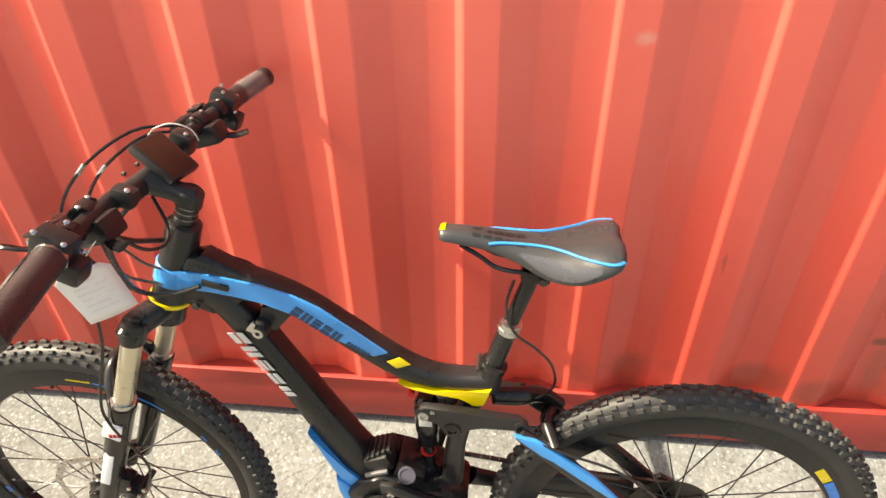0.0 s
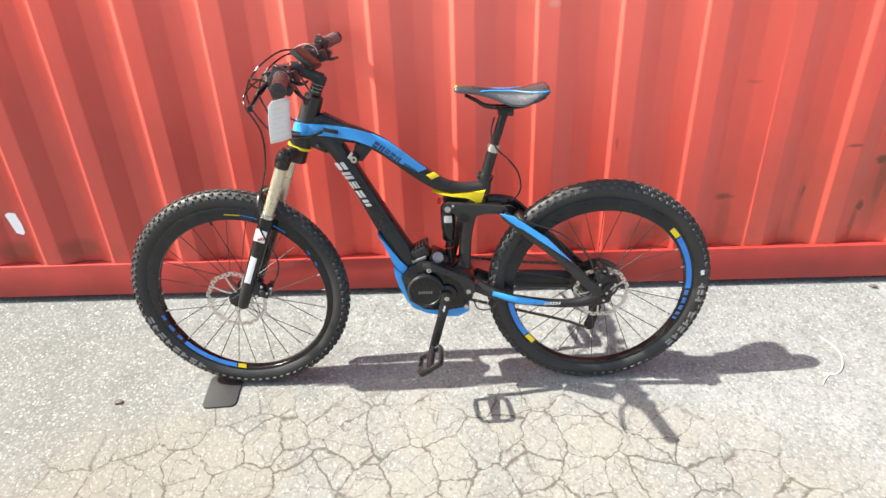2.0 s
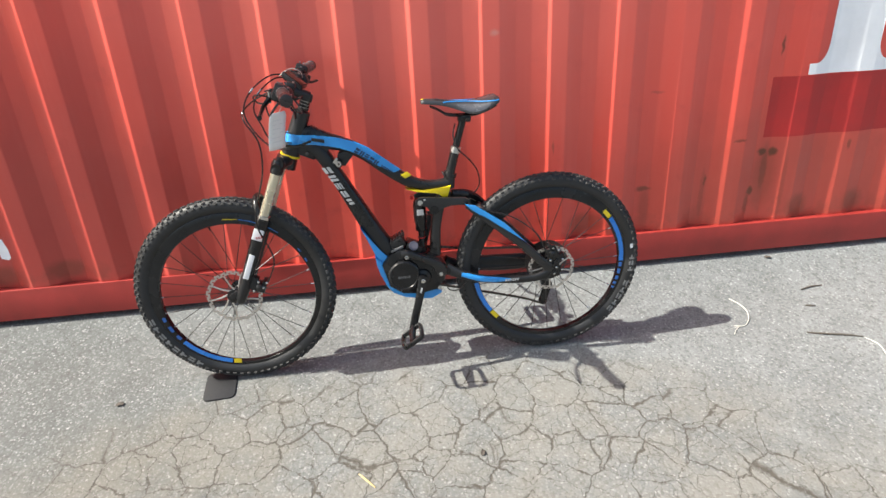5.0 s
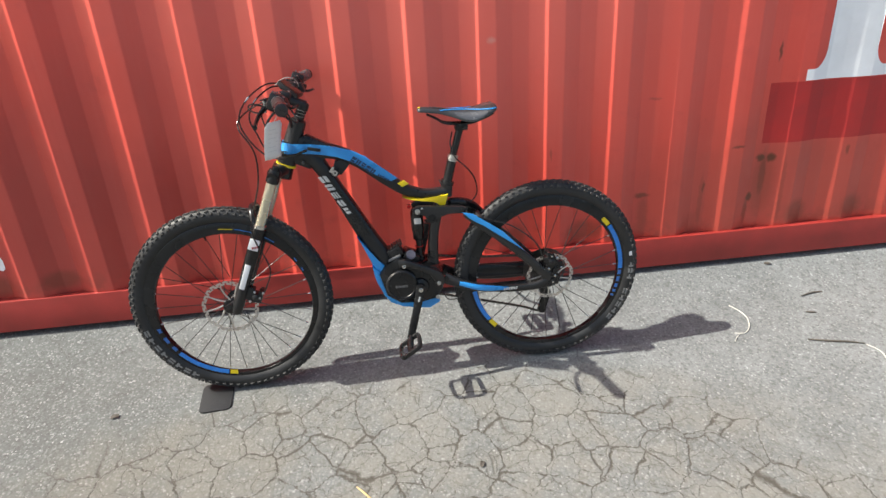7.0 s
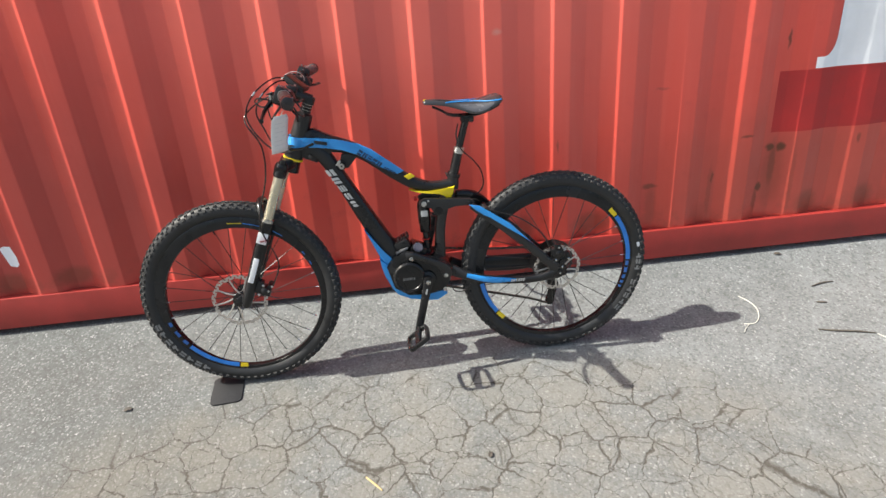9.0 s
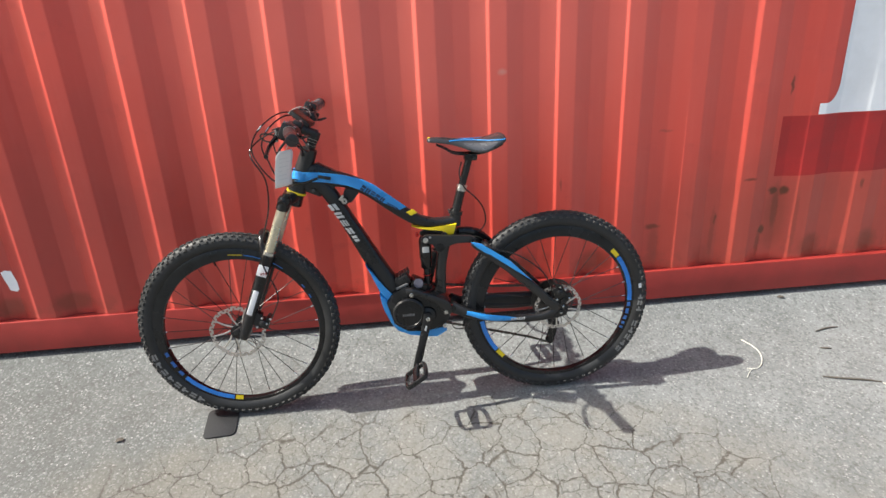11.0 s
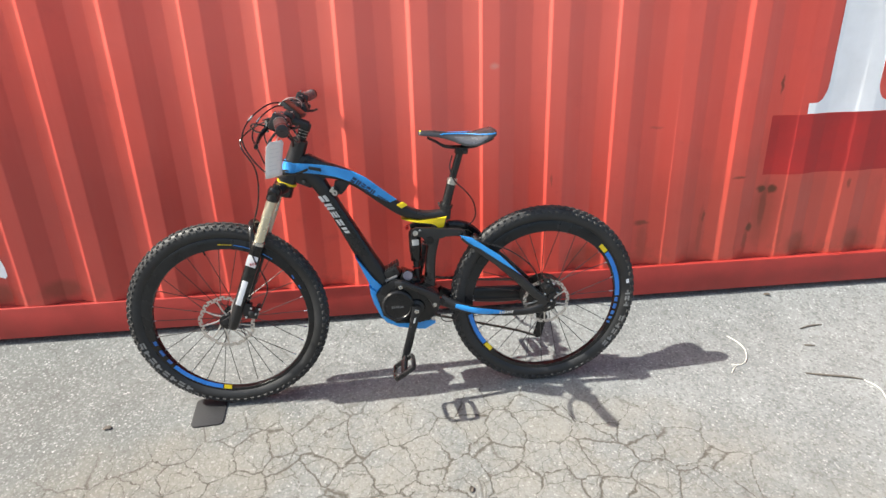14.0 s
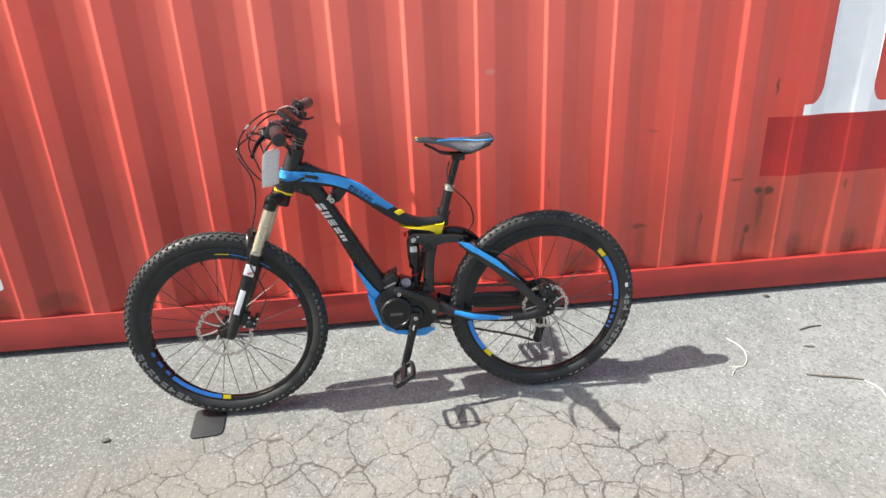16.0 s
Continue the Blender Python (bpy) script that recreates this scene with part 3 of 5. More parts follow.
def wheel(name, centre, label, rotor_r, blue, yellow, print_spans, dots, hub_half):
    """Rim, tyre, tread, hub, spokes and brake disc of one wheel."""
    prof = [(0.2765, -0.0105), (0.2785, -0.0138), (0.314, -0.0145), (0.318, -0.0125), (0.312, -0.009), (0.312, 0.009), (0.318, 0.0125), (0.314, 0.0145), (0.2785, 0.0138), (0.2765, 0.0105)]
    rim = part(name, lathe(prof, (0, 0, 0), (0, 1, 0), 96, closed=True), SATIN, bike, label)
    rim.location = (centre[0], 0, centre[1])
    tyre = part("tyre", tyre_mesh(), RUBBER, rim, "black rubber tyre casing")
    tread = part("tread", tread_mesh(5), KNOB, rim, "dusty knobbly tread blocks", 20)
    tagged(part("tyre_lettering", letters(print_spans, 0.3175, 0.3350, -0.0250, 0.0012), TYREPRINT, rim, "worn grey print on the tyre wall"), kind="stuff")
    for piece in dots:
        part("rim_dot", ring_pieces([piece], 0.2810, 0.2850 if name[0] == "f" and 5 < sum(piece) / 2 < 150 else 0.2925, -0.0152, 0.0012), DOTBLUE, rim, "dull blue rim mark")
    for piece in blue:
        part("rim_sticker", ring_pieces([piece], 0.2795, 0.2818 if name[0] == "f" and 5 < sum(piece) / 2 < 150 else 0.2955, -0.0152, 0.0012), RIMBLUE, rim, "blue rim sticker")
    for piece in yellow:
        part("rim_mark", ring_pieces([piece], 0.2795, 0.2818 if name[0] == "f" and 5 < sum(piece) / 2 < 150 else 0.2955, -0.0154, 0.0012), YELLOW, rim, "yellow rim mark")
    part("hub", lathe([(0.006, -hub_half), (0.011, -hub_half + 0.004), (0.014, -0.045), (0.029, -0.036), (0.029, -0.032), (0.016, -0.028), (0.015, 0.028), (0.029, 0.032), (0.029, 0.036), (0.014, 0.045), (0.011, hub_half - 0.004), (0.006, hub_half)], (0, 0, 0), (0, 1, 0)), SATIN, rim, "black hub")
    # brake disc: a waved ring on bent arms
    bm = bmesh.new()
    n = 96
    def wave(a, r):
        return r * (1 + 0.018 * math.sin(9 * a))
    for y0, y1 in ((-0.0475, -0.0457),):
        rings = []
        for r, y in ((rotor_r * 0.86, y0), (rotor_r * 0.93, y0), (rotor_r, y0), (rotor_r, y1), (rotor_r * 0.93, y1), (rotor_r * 0.86, y1)):
            rings.append([bm.verts.new((wave(2 * math.pi * j / n, r) * math.cos(2 * math.pi * j / n), y, wave(2 * math.pi * j / n, r) * math.sin(2 * math.pi * j / n))) for j in range(n)])
        for i in range(6):
            a, b = rings[i], rings[(i + 1) % 6]
            for j in range(n):
                if (i in (0, 4) and j % 4 == 0) or (i in (1, 3) and j % 4 == 2):
                    continue
                bm.faces.new((a[j], a[(j + 1) % n], b[(j + 1) % n], b[j]))
    for i in range(9):
        a = i * math.pi / 4.5
        pts = [(q * math.cos(a + d), -0.0466, q * math.sin(a + d)) for q, d in ((0.024, 0.0), (rotor_r * 0.5, 0.40), (rotor_r * 0.86, 0.46))]
        part("disc_arm", sweep(bmesh.new(), [(*p, 0.0030, 0.0009) for p in pts], 6, (0, 1, 0), 3, 4), ROTOR, rim)
    part("brake_disc", bm, ROTOR, rim, "steel brake disc with holes")
    part("disc_carrier", lathe([(0.010, -0.050), (0.026, -0.049), (0.028, -0.0445), (0.010, -0.044)], (0, 0, 0), (0, 1, 0)), SATIN, rim)
    # crossed spokes and bright nipples
    for i in range(28):
        sgn = -1 if i % 2 else 1
        a = 2 * math.pi * i / 28
        back = a + (0.85 if (i // 2) % 2 else -0.85)
        p = (0.027 * math.cos(back), sgn * 0.034, 0.027 * math.sin(back))
        q = (0.2775 * math.cos(a), sgn * 0.004, 0.2775 * math.sin(a))
        part("spoke", tube([p, q], 0.00140, 5, 1), SPOKE, rim)
        d = Vector(p) - Vector(q)
        part("nipple", lathe([(0.0026, -0.001), (0.0026, 0.010), (0.0016, 0.013)], q, d, 6), STEEL, rim)
    return rim


front = wheel("front_wheel", FRONT, "front wheel with black rim and blue stickers", 0.098, [(219, 257), (50, 79)], [(258, 263.5), (80, 90)],
              spread(193, 240, 8), [(195, 198.5), (203, 208), (212, 216), (20, 23), (29, 32)], 0.050)
rear = wheel("rear_wheel", REAR, "rear wheel with black rim and blue stickers", 0.088, [(-2.5, 35), (190, 217)], [(36, 43), (218, 225)],
             spread(-42, -16, 5) + spread(-10, 3, 3), [(-7.5, -4), (-13.5, -9.5), (-18.5, -15.5), (-22.5, -20.5), (-26, -24.5)], 0.070)
part("tyre_label", ring_pieces([(7, 10)], 0.320, 0.331, -0.0252, 0.0012), PAPER, rear, "small white tyre label")
part("valve", tube([(-0.06, 0, 0.276), (-0.052, 0, 0.240)], 0.0032, 8, 1), SATIN, front)

# frame: head tube, top tube, down tube with battery, seat tube
AXIS = Vector((-0.060, 0, -0.140)).normalized()
HEAD = Vector((-0.690, 0, 0.982))
part("head_tube", lathe([(0.021, -0.004), (0.0265, 0.0), (0.0275, 0.02), (0.029, 0.07), (0.0305, 0.12), (0.031, 0.150), (0.026, 0.155)], HEAD, AXIS), BLACK, bike, "matt black head tube")
part("headset_ring", lathe([(0.0255, 0.1505), (0.0335, 0.151), (0.0340, 0.1575), (0.026, 0.160)], HEAD, AXIS), YELLOW, bike, "yellow ring under the head tube")
tt = [(-0.700, 0, 0.888, 0.040, 0.025), (-0.640, 0, 0.884, 0.031, 0.0265), (-0.580, 0, 0.876, 0.0245, 0.0265), (-0.520, 0, 0.855, 0.0230, 0.026), (-0.460, 0, 0.818, 0.0220, 0.026), (-0.400, 0, 0.772, 0.0215, 0.025), (-0.350, 0, 0.738, 0.0205, 0.0245), (-0.310, 0, 0.722, 0.0180, 0.023), (-0.265, 0, 0.715, 0.0165, 0.022), (-0.205, 0, 0.716, 0.0190, 0.022)]
part("top_tube", sweep(bmesh.new(), tt, 20, power=3.0), BLACK, bike, "arched matt black top tube")
part("head_gusset", plate([(-0.735, 0.890), (-0.705, 0.928), (-0.668, 0.935), (-0.61, 0.908), (-0.575, 0.890), (-0.605, 0.868), (-0.640, 0.848), (-0.672, 0.818), (-0.72, 0.840)], -0.022, 0.022, 0.012), BLACK, bike)
dt = [(-0.700, 0, 0.872, 0.030, 0.026), (-0.652, 0, 0.846, 0.028, 0.028), (-0.612, 0, 0.786, 0.0260, 0.029), (-0.580, 0, 0.727, 0.0275, 0.030), (-0.548, 0, 0.668, 0.0300, 0.031), (-0.515, 0, 0.607, 0.0325, 0.032), (-0.475, 0, 0.535, 0.0355, 0.034), (-0.424, 0, 0.450, 0.037, 0.036)]
part("down_tube", sweep(bmesh.new(), dt, 20, power=3.2), BLACK, bike, "thick matt black down tube with battery")
part("seat_tube", tube([(-0.205, 0, 0.700), (-0.200, 0, 0.745)], 0.021, 16, 1), BLACK, bike)
part("seat_clamp", lathe([(0.018, 0), (0.0235, 0.001), (0.0235, 0.015), (0.018, 0.016)], (-0.2005, 0, 0.741), (0.33, 0, 0.94)), SATIN, bike, "black seat clamp")
part("clamp_bolt", tube([(-0.222, -0.02, 0.752), (-0.222, 0.02, 0.752)], 0.0042, 8, 1), SPOKE, bike)
part("seat_strut", sweep(bmesh.new(), [(-0.215, 0, 0.700, 0.018, 0.020), (-0.240, 0, 0.648, 0.020, 0.021), (-0.260, 0, 0.560, 0.019, 0.021), (-0.268, 0, 0.450, 0.021, 0.022)], 16, power=3), STRUT, bike, "dark grey lower seat tube")

# painted panels, one skin proud of the tubes on both sides
lane_top = [(-0.742, 0.911), (-0.700, 0.908), (-0.655, 0.905), (-0.575, 0.898), (-0.520, 0.886), (-0.478, 0.868), (-0.425, 0.828), (-0.372, 0.785)]
lane_low = [(-0.396, 0.776), (-0.450, 0.805), (-0.490, 0.830), (-0.528, 0.849), (-0.577, 0.864), (-0.620, 0.870), (-0.660, 0.873), (-0.748, 0.880)]
for y0, y1 in ((-0.0288, -0.0240),):
    part("blue_panel", plate(lane_top + lane_low, y0, y1, 0.002), BLUE, bike, "bright blue top tube panel")
    part("yellow_flash", plate([(-0.375, 0.766), (-0.352, 0.776), (-0.335, 0.762), (-0.359, 0.752)], y0 + 0.001, y1 - 0.001, 0.001), YELLOW, bike)
part("blue_collar", lathe([(0.0304, 0.078), (0.0322, 0.080), (0.0330, 0.112), (0.0310, 0.114)], HEAD, AXIS), BLUE, bike, "blue band round the head tube")
part("cable_port", block((0.044, 0.006, 0.011), pose(-0.648, -0.0300, 0.889, 0, 8, 0), 0.002), BLACK, bike)
part("yellow_underside", plate([(-0.360, 0.712), (-0.300, 0.703), (-0.240, 0.704), (-0.199, 0.714), (-0.205, 0.696), (-0.212, 0.673), (-0.233, 0.672), (-0.241, 0.687), (-0.254, 0.6930), (-0.300, 0.6955), (-0.335, 0.703)], -0.0250, 0.0250, 0.004), YELLOW, bike, "yellow underside of the top tube")
part("belly_panel", plate([(-0.536, 0.580), (-0.512, 0.550), (-0.472, 0.492), (-0.428, 0.454), (-0.440, 0.436), (-0.462, 0.444), (-0.482, 0.466), (-0.493, 0.483), (-0.513, 0.532)], -0.0420, 0.0420, 0.004), BLUE, bike, "blue panel under the down tube")
part("motor_guard", plate([(-0.492, 0.470), (-0.488, 0.440), (-0.478, 0.402), (-0.457, 0.352), (-0.436, 0.325), (-0.390, 0.305), (-0.335, 0.291), (-0.292, 0.288), (-0.254, 0.310), (-0.262, 0.330), (-0.300, 0.322), (-0.360, 0.322), (-0.410, 0.340), (-0.440, 0.368), (-0.450, 0.410), (-0.458, 0.440), (-0.474, 0.456)], -0.0470, 0.0470, 0.007), BLUE, bike, "blue guard under the motor")

# plain shapes standing for the print on the tubes
def slanted(start, along, count, step, height, width, y, skew=0.25, shrink=0.0):
    bm = bmesh.new()
    d = Vector((along[0], 0, along[1])).normalized()
    up = Vector((-d.z, 0, d.x))
    if up.z < 0:
        up = -up
    for i in range(count):
        o = Vector((start[0], y, start[1])) + d * step * i
        tall = height + shrink * i
        bars = [(0, 0.9, 0, 0.40), (0, 0.9, 0.56, 1)] if i % 3 == 0 else [(0, 0.36, 0, 1), (0.52, 0.88, 0, 1)] if i % 3 == 1 else [(0, 0.88, 0, 0.22), (0, 0.88, 0.36, 0.64), (0, 0.88, 0.78, 1)]
        for a0, a1, b0, b1 in bars:
            quad = [(a0, b0), (a1, b0), (a1, b1), (a0, b1)]
            lo = [bm.verts.new(o + d * (a * width + skew * b * tall) + up * b * tall) for a, b in quad]
            hi = [bm.verts.new(v.co + Vector((0, 0.0014, 0))) for v in lo]
            bm.faces.new(lo)
            bm.faces.new(hi)
            for j in range(4):
                bm.faces.new((lo[j], lo[(j + 1) % 4], hi[(j + 1) % 4], hi[j]))
    return bm


part("down_tube_print", slanted((-0.648, 0.795), (0.094, -0.142), 5, 0.0330, 0.026, 0.0270, -0.0335, 0.45, -0.0026), PRINT, bike, "pale grey print on the down tube")
part("top_tube_print", slanted((-0.530, 0.852), (0.080, -0.052), 5, 0.0185, 0.020, 0.016, -0.0302, 0.15), DARKPRINT, bike, "dark print on the blue panel")
part("small_print", slanted((-0.440, 0.801), (0.080, -0.056), 7, 0.0062, 0.007, 0.005, -0.0302, 0.1), DARKPRINT, bike)
part("battery_lock", lathe([(0.013, 0), (0.014, 0.004), (0.014, 0.050), (0.012, 0.054)], (-0.586, 0.012, 0.812), (0, -1, 0)), BLACK, bike, "round black battery lock")
part("lock_face", lathe([(0.0095, 0), (0.0095, 0.004), (0.004, 0.0042), (0.004, 0.001)], (-0.586, -0.041, 0.812), (0, -1, 0), 16), STEEL, bike)
part("lock_tab", plate([(-0.606, 0.816), (-0.592, 0.834), (-0.586, 0.830), (-0.596, 0.812)], -0.044, -0.038, 0.001), STEEL, bike, "small steel lock tab")
part("lock_arm", plate([(-0.60, 0.80), (-0.585, 0.845), (-0.545, 0.858), (-0.535, 0.835), (-0.565, 0.80)], -0.018, 0.018, 0.005), BLACK, bike)
part("cable_screw", lathe([(0.006, 0), (0.006, 0.005), (0.003, 0.006)], (-0.690, -0.030, 0.845), (0, -1, 0), 12), SPOKE, bike)

# fork
part("fork_crown", sweep(bmesh.new(), [(-0.790, -0.084, 0.812, 0.016, 0.019), (-0.784, -0.060, 0.822, 0.023, 0.021), (-0.770, -0.030, 0.826, 0.026, 0.020), (-0.763, 0, 0.824, 0.026, 0.022), (-0.770, 0.030, 0.826, 0.026, 0.020), (-0.784, 0.060, 0.822, 0.023, 0.021), (-0.790, 0.084, 0.812, 0.016, 0.019)], 16, (0, 0, 1), 2.4), SATIN, bike, "black fork crown")
part("steerer_base", lathe([(0.026, 0.160), (0.028, 0.165), (0.030, 0.20)], HEAD, AXIS), SATIN, bike)
for s in (-1, 1):
    y = 0.066 * s
    top = Vector((-0.782, y, 0.826))
    part("crown_cap", lathe([(0.010, -0.014), (0.019, -0.012), (0.0215, -0.004), (0.0215, 0.032), (0.019, 0.035)], top, AXIS), SATIN, bike)
    part("cap_dial", lathe([(0.006, -0.024), (0.012, -0.023), (0.012, -0.013)], top, AXIS, 12), SATIN, bike)
    part("stanchion", lathe([(0.0172, 0.03), (0.0172, 0.215)], top, AXIS), GOLD, bike, "champagne-coloured fork stanchion")
    part("lower_leg", lathe([(0.0178, 0.198), (0.0232, 0.199), (0.0238, 0.212), (0.0225, 0.225), (0.0220, 0.34), (0.0205, 0.42), (0.0195, 0.49), (0.0175, 0.524), (0.012, 0.532)], top, AXIS), SATIN, bike, "black lower fork leg")
    part("wiper_ring", lathe([(0.0180, 0.186), (0.0210, 0.187), (0.0210, 0.1985), (0.0180, 0.199)], top, AXIS), STEEL, bike)
    part("dropout", block((0.055, 0.018, 0.034), pose(-0.998, 0.058 * s, 0.362, 0, -25, 0), 0.006), SATIN, bike)
part("leg_sticker", block((0.034, 0.004, 0.040), Matrix.Translation((-0.884, -0.0888, 0.592)) @ pose(0, 0, 0, 0, 23, 0), 0.0012), PAPER, bike, "white sticker on the fork leg")
part("leg_print", slanted((-0.8915, 0.578), (0.92, 0.1), 3, 0.008, 0.007, 0.006, -0.0922, 0.0), REDCAP, bike)
part("leg_stripe", block((0.019, 0.004, 0.095), Matrix.Translation((-0.934, -0.0866, 0.478)) @ pose(0, 0, 0, 0, 23.2, 0), 0.0015), PAPER, bike, "white stripe on the fork leg")
part("brake_arch", sweep(bmesh.new(), [(-0.868, -0.064, 0.640, 0.012, 0.014), (-0.878, -0.056, 0.672, 0.011, 0.012), (-0.884, -0.034, 0.698, 0.010, 0.011), (-0.886, 0, 0.706, 0.010, 0.011), (-0.884, 0.034, 0.698, 0.010, 0.011), (-0.878, 0.056, 0.672, 0.011, 0.012), (-0.868, 0.064, 0.640, 0.012, 0.014)], 12, (1, 0, 0.3), 2.4), SATIN, bike, "black fork brace over the tyre")
bm = block((0.050, 0.034, 0.036), pose(-0.918, -0.058, 0.392, 0, 20, 0), 0.007)
block((0.030, 0.028, 0.050), pose(-0.932, -0.060, 0.408, 0, 20, 0), 0.006, bm)
tube([(-0.895, -0.075, 0.405), (-0.895, -0.030, 0.405)], 0.008, 10, 1, bm)
part("front_caliper", bm, SATIN, bike, "black front brake caliper")
for x, y, z in ((-0.900, -0.078, 0.392), (-0.934, -0.077, 0.382), (-0.912, -0.080, 0.416), (-0.885, -0.076, 0.408)):
    part("caliper_bolt", lathe([(0.0042, 0), (0.0042, 0.004), (0.0015, 0.005)], (x, y, z), (0, -1, 0.15), 10), STEEL, bike)
part("piston_cap", lathe([(0.008, 0), (0.011, 0.003), (0.011, 0.012), (0.007, 0.015)], (-0.912, -0.074, 0.398), (0, -1, 0), 14), BLACK, bike)
part("axle_end", lathe([(0.006, 0), (0.012, 0.001), (0.012, 0.006), (0.005, 0.007)], (-1.008, -0.068, 0.364), (0, -1, 0), 14), SATIN, bike)

# stem, bar, controls
UP = -AXIS
for i, (h, t) in enumerate(((0.006, 0.009), (0.016, 0.009), (0.026, 0.009))):
    part("spacer", lathe([(0.0165, h), (0.0175, h + 0.001), (0.0175, h + t - 0.001), (0.0165, h + t)], HEAD, UP), SATIN if i % 2 else BLACK, bike)
    part("spacer_line", lathe([(0.0172, h + t - 0.0003), (0.0178, h + t), (0.0178, h + t + 0.0009), (0.0172, h + t + 0.001)], HEAD, UP), STEEL, bike)
part("steerer_clamp", lathe([(0.017, 0.036), (0.0205, 0.038), (0.0205, 0.060), (0.018, 0.063), (0.008, 0.064)], HEAD, UP), BLACK, bike)
part("stem", sweep(bmesh.new(), [(-0.662, 0, 1.026, 0.019, 0.020), (-0.692, -0.006, 1.042, 0.016, 0.018), (-0.722, -0.010, 1.059, 0.021, 0.028)], 14), BLACK, bike, "short black stem")
for y in (-0.017, 0.017):
    for z in (-0.014, 0.014):
        part("stem_bolt", lathe([(0.0035, 0), (0.0035, 0.004), (0.001, 0.005)], (-0.742, y - 0.010, 1.060 + z), (-1, 0, 0.1), 8), SPOKE, bike)
BAR = [(-0.682, -0.363, 1.054), (-0.708, -0.240, 1.062), (-0.722, -0.110, 1.066), (-0.724, -0.050, 1.058), (-0.724, 0.030, 1.060), (-0.715, 0.085, 1.082), (-0.700, 0.230, 1.098), (-0.680, 0.373, 1.109)]
part("handlebar", tube(BAR, [0.0111, 0.0111, 0.0125, 0.0158, 0.0158, 0.0125, 0.0111, 0.0111], 14), BLACK, bike, "black riser handlebar")


def along_bar(s, y0, y1):
    a, b = (Vector(BAR[0]), Vector(BAR[1])) if s < 0 else (Vector(BAR[7]), Vector(BAR[6]))
    f = lambda y: a + (b - a) * ((0.360 - y) / (abs(a.y) - abs(b.y)))
    return f(y0), f(y1)


for s in (-1, 1):
    p, q = along_bar(s, 0.360, 0.232)
    d = q - p
    L = d.length
    bm = lathe([(0.013, -0.002), (0.0180, 0.0), (0.0187, 0.006), (0.0174, 0.014)] + [(0.0170 + 0.0008 * (i % 2), 0.014 + (L - 0.028) * i / 22) for i in range(23)] + [(0.0184, L - 0.010), (0.0184, L)], p, d, 18)
    part("grip", bm, GRIP, bike, "dark ribbed rubber grip")
    part("grip_collar", lathe([(0.0150, 0), (0.0190, 0.0005), (0.0190, 0.006), (0.0150, 0.0065)], q, d, 18), STEEL if s < 0 else SATIN, bike)
    if s > 0:
        a, b = along_bar(1, 0.335, 0.262)
        part("grip_wrap", lathe([(0.0194, 0), (0.0208, 0.01), (0.0198, 0.035), (0.0212, 0.055), (0.0194, (b - a).length)], a, b - a, 18), WRAP, bike, "clear plastic film on the grip")
    # brake lever: clamp, reservoir, blade
    c, _ = along_bar(s, 0.185, 0.1)
    part("lever_clamp", lathe([(0.012, -0.009), (0.0185, -0.008), (0.0185, 0.008), (0.012, 0.009)], c, d, 14), SATIN, bike)
    bm = sweep(bmesh.new(), [(c.x - 0.012, c.y + s * 0.030, c.z - 0.004, 0.012, 0.014), (c.x - 0.028, c.y - s * 0.002, c.z - 0.010, 0.015, 0.016), (c.x - 0.040, c.y - s * 0.045, c.z - 0.012, 0.013, 0.014), (c.x - 0.044, c.y - s * 0.070, c.z - 0.012, 0.008, 0.009)], 12, (0, 0, 1))
    part("brake_body", bm, SATIN, bike, "black hydraulic brake lever body")
    blade = [(c.x - 0.034, c.y + s * 0.018, c.z - 0.016), (c.x - 0.050, c.y + s * 0.046, c.z - 0.036), (c.x - 0.052, c.y + s * 0.088, c.z - 0.050), (c.x - 0.050, c.y + s * 0.124, c.z - 0.058)]
    part("brake_blade", sweep(bmesh.new(), [(*v, w, 0.007) for v, w in zip(blade, (0.006, 0.005, 0.0045, 0.006))], 10, (0, 0, 1), 2.6), SATIN, bike, "black brake lever blade")
    part("lever_pin", tube([(c.x - 0.034, c.y + s * 0.018, c.z - 0.030), (c.x - 0.034, c.y + s * 0.018, c.z + 0.004)], 0.0045, 8, 1), STEEL, bike)
    # control pods on both sides of the lever clamp
    e, _ = along_bar(s, 0.212, 0.1)
    bm = block((0.046, 0.032, 0.054), Matrix.Translation((e.x - 0.004, e.y, e.z - 0.002)) @ pose(0, 0, 0, 0, 25, 0), 0.009)
    block((0.034, 0.030, 0.030), Matrix.Translation((e.x + 0.008, e.y, e.z - 0.026)) @ pose(0, 0, 0, 0, 25, 0), 0.006, bm)
    part("control_pod", bm, BLACK, bike, "black handlebar switch pod")
    g, _ = along_bar(s, 0.135, 0.1)
    bm = block((0.050, 0.044, 0.034), Matrix.Translation((g.x + 0.012, g.y, g.z - 0.020)) @ pose(0, 0, 0, 0, -15, 0), 0.008)
    lathe([(0.010, -0.012), (0.0165, -0.011), (0.0165, 0.011), (0.010, 0.012)], g, d, 14, bm)
    for k, (ox, oy, oz) in enumerate(((0.010, 0.017, 0.026), (-0.006, -0.014, 0.030), (0.020, -0.010, 0.012), (0.022, 0.012, -0.010))):
        part("pod_screw", lathe([(0.0034, 0), (0.0034, 0.003), (0.0010, 0.0038)], (e.x + ox, e.y - s * oy, e.z + oz), (0.5, -0.4, 0.75), 8), STEEL, bike)
    part("shift_pod", bm, BLACK, bike, "black shifter body")
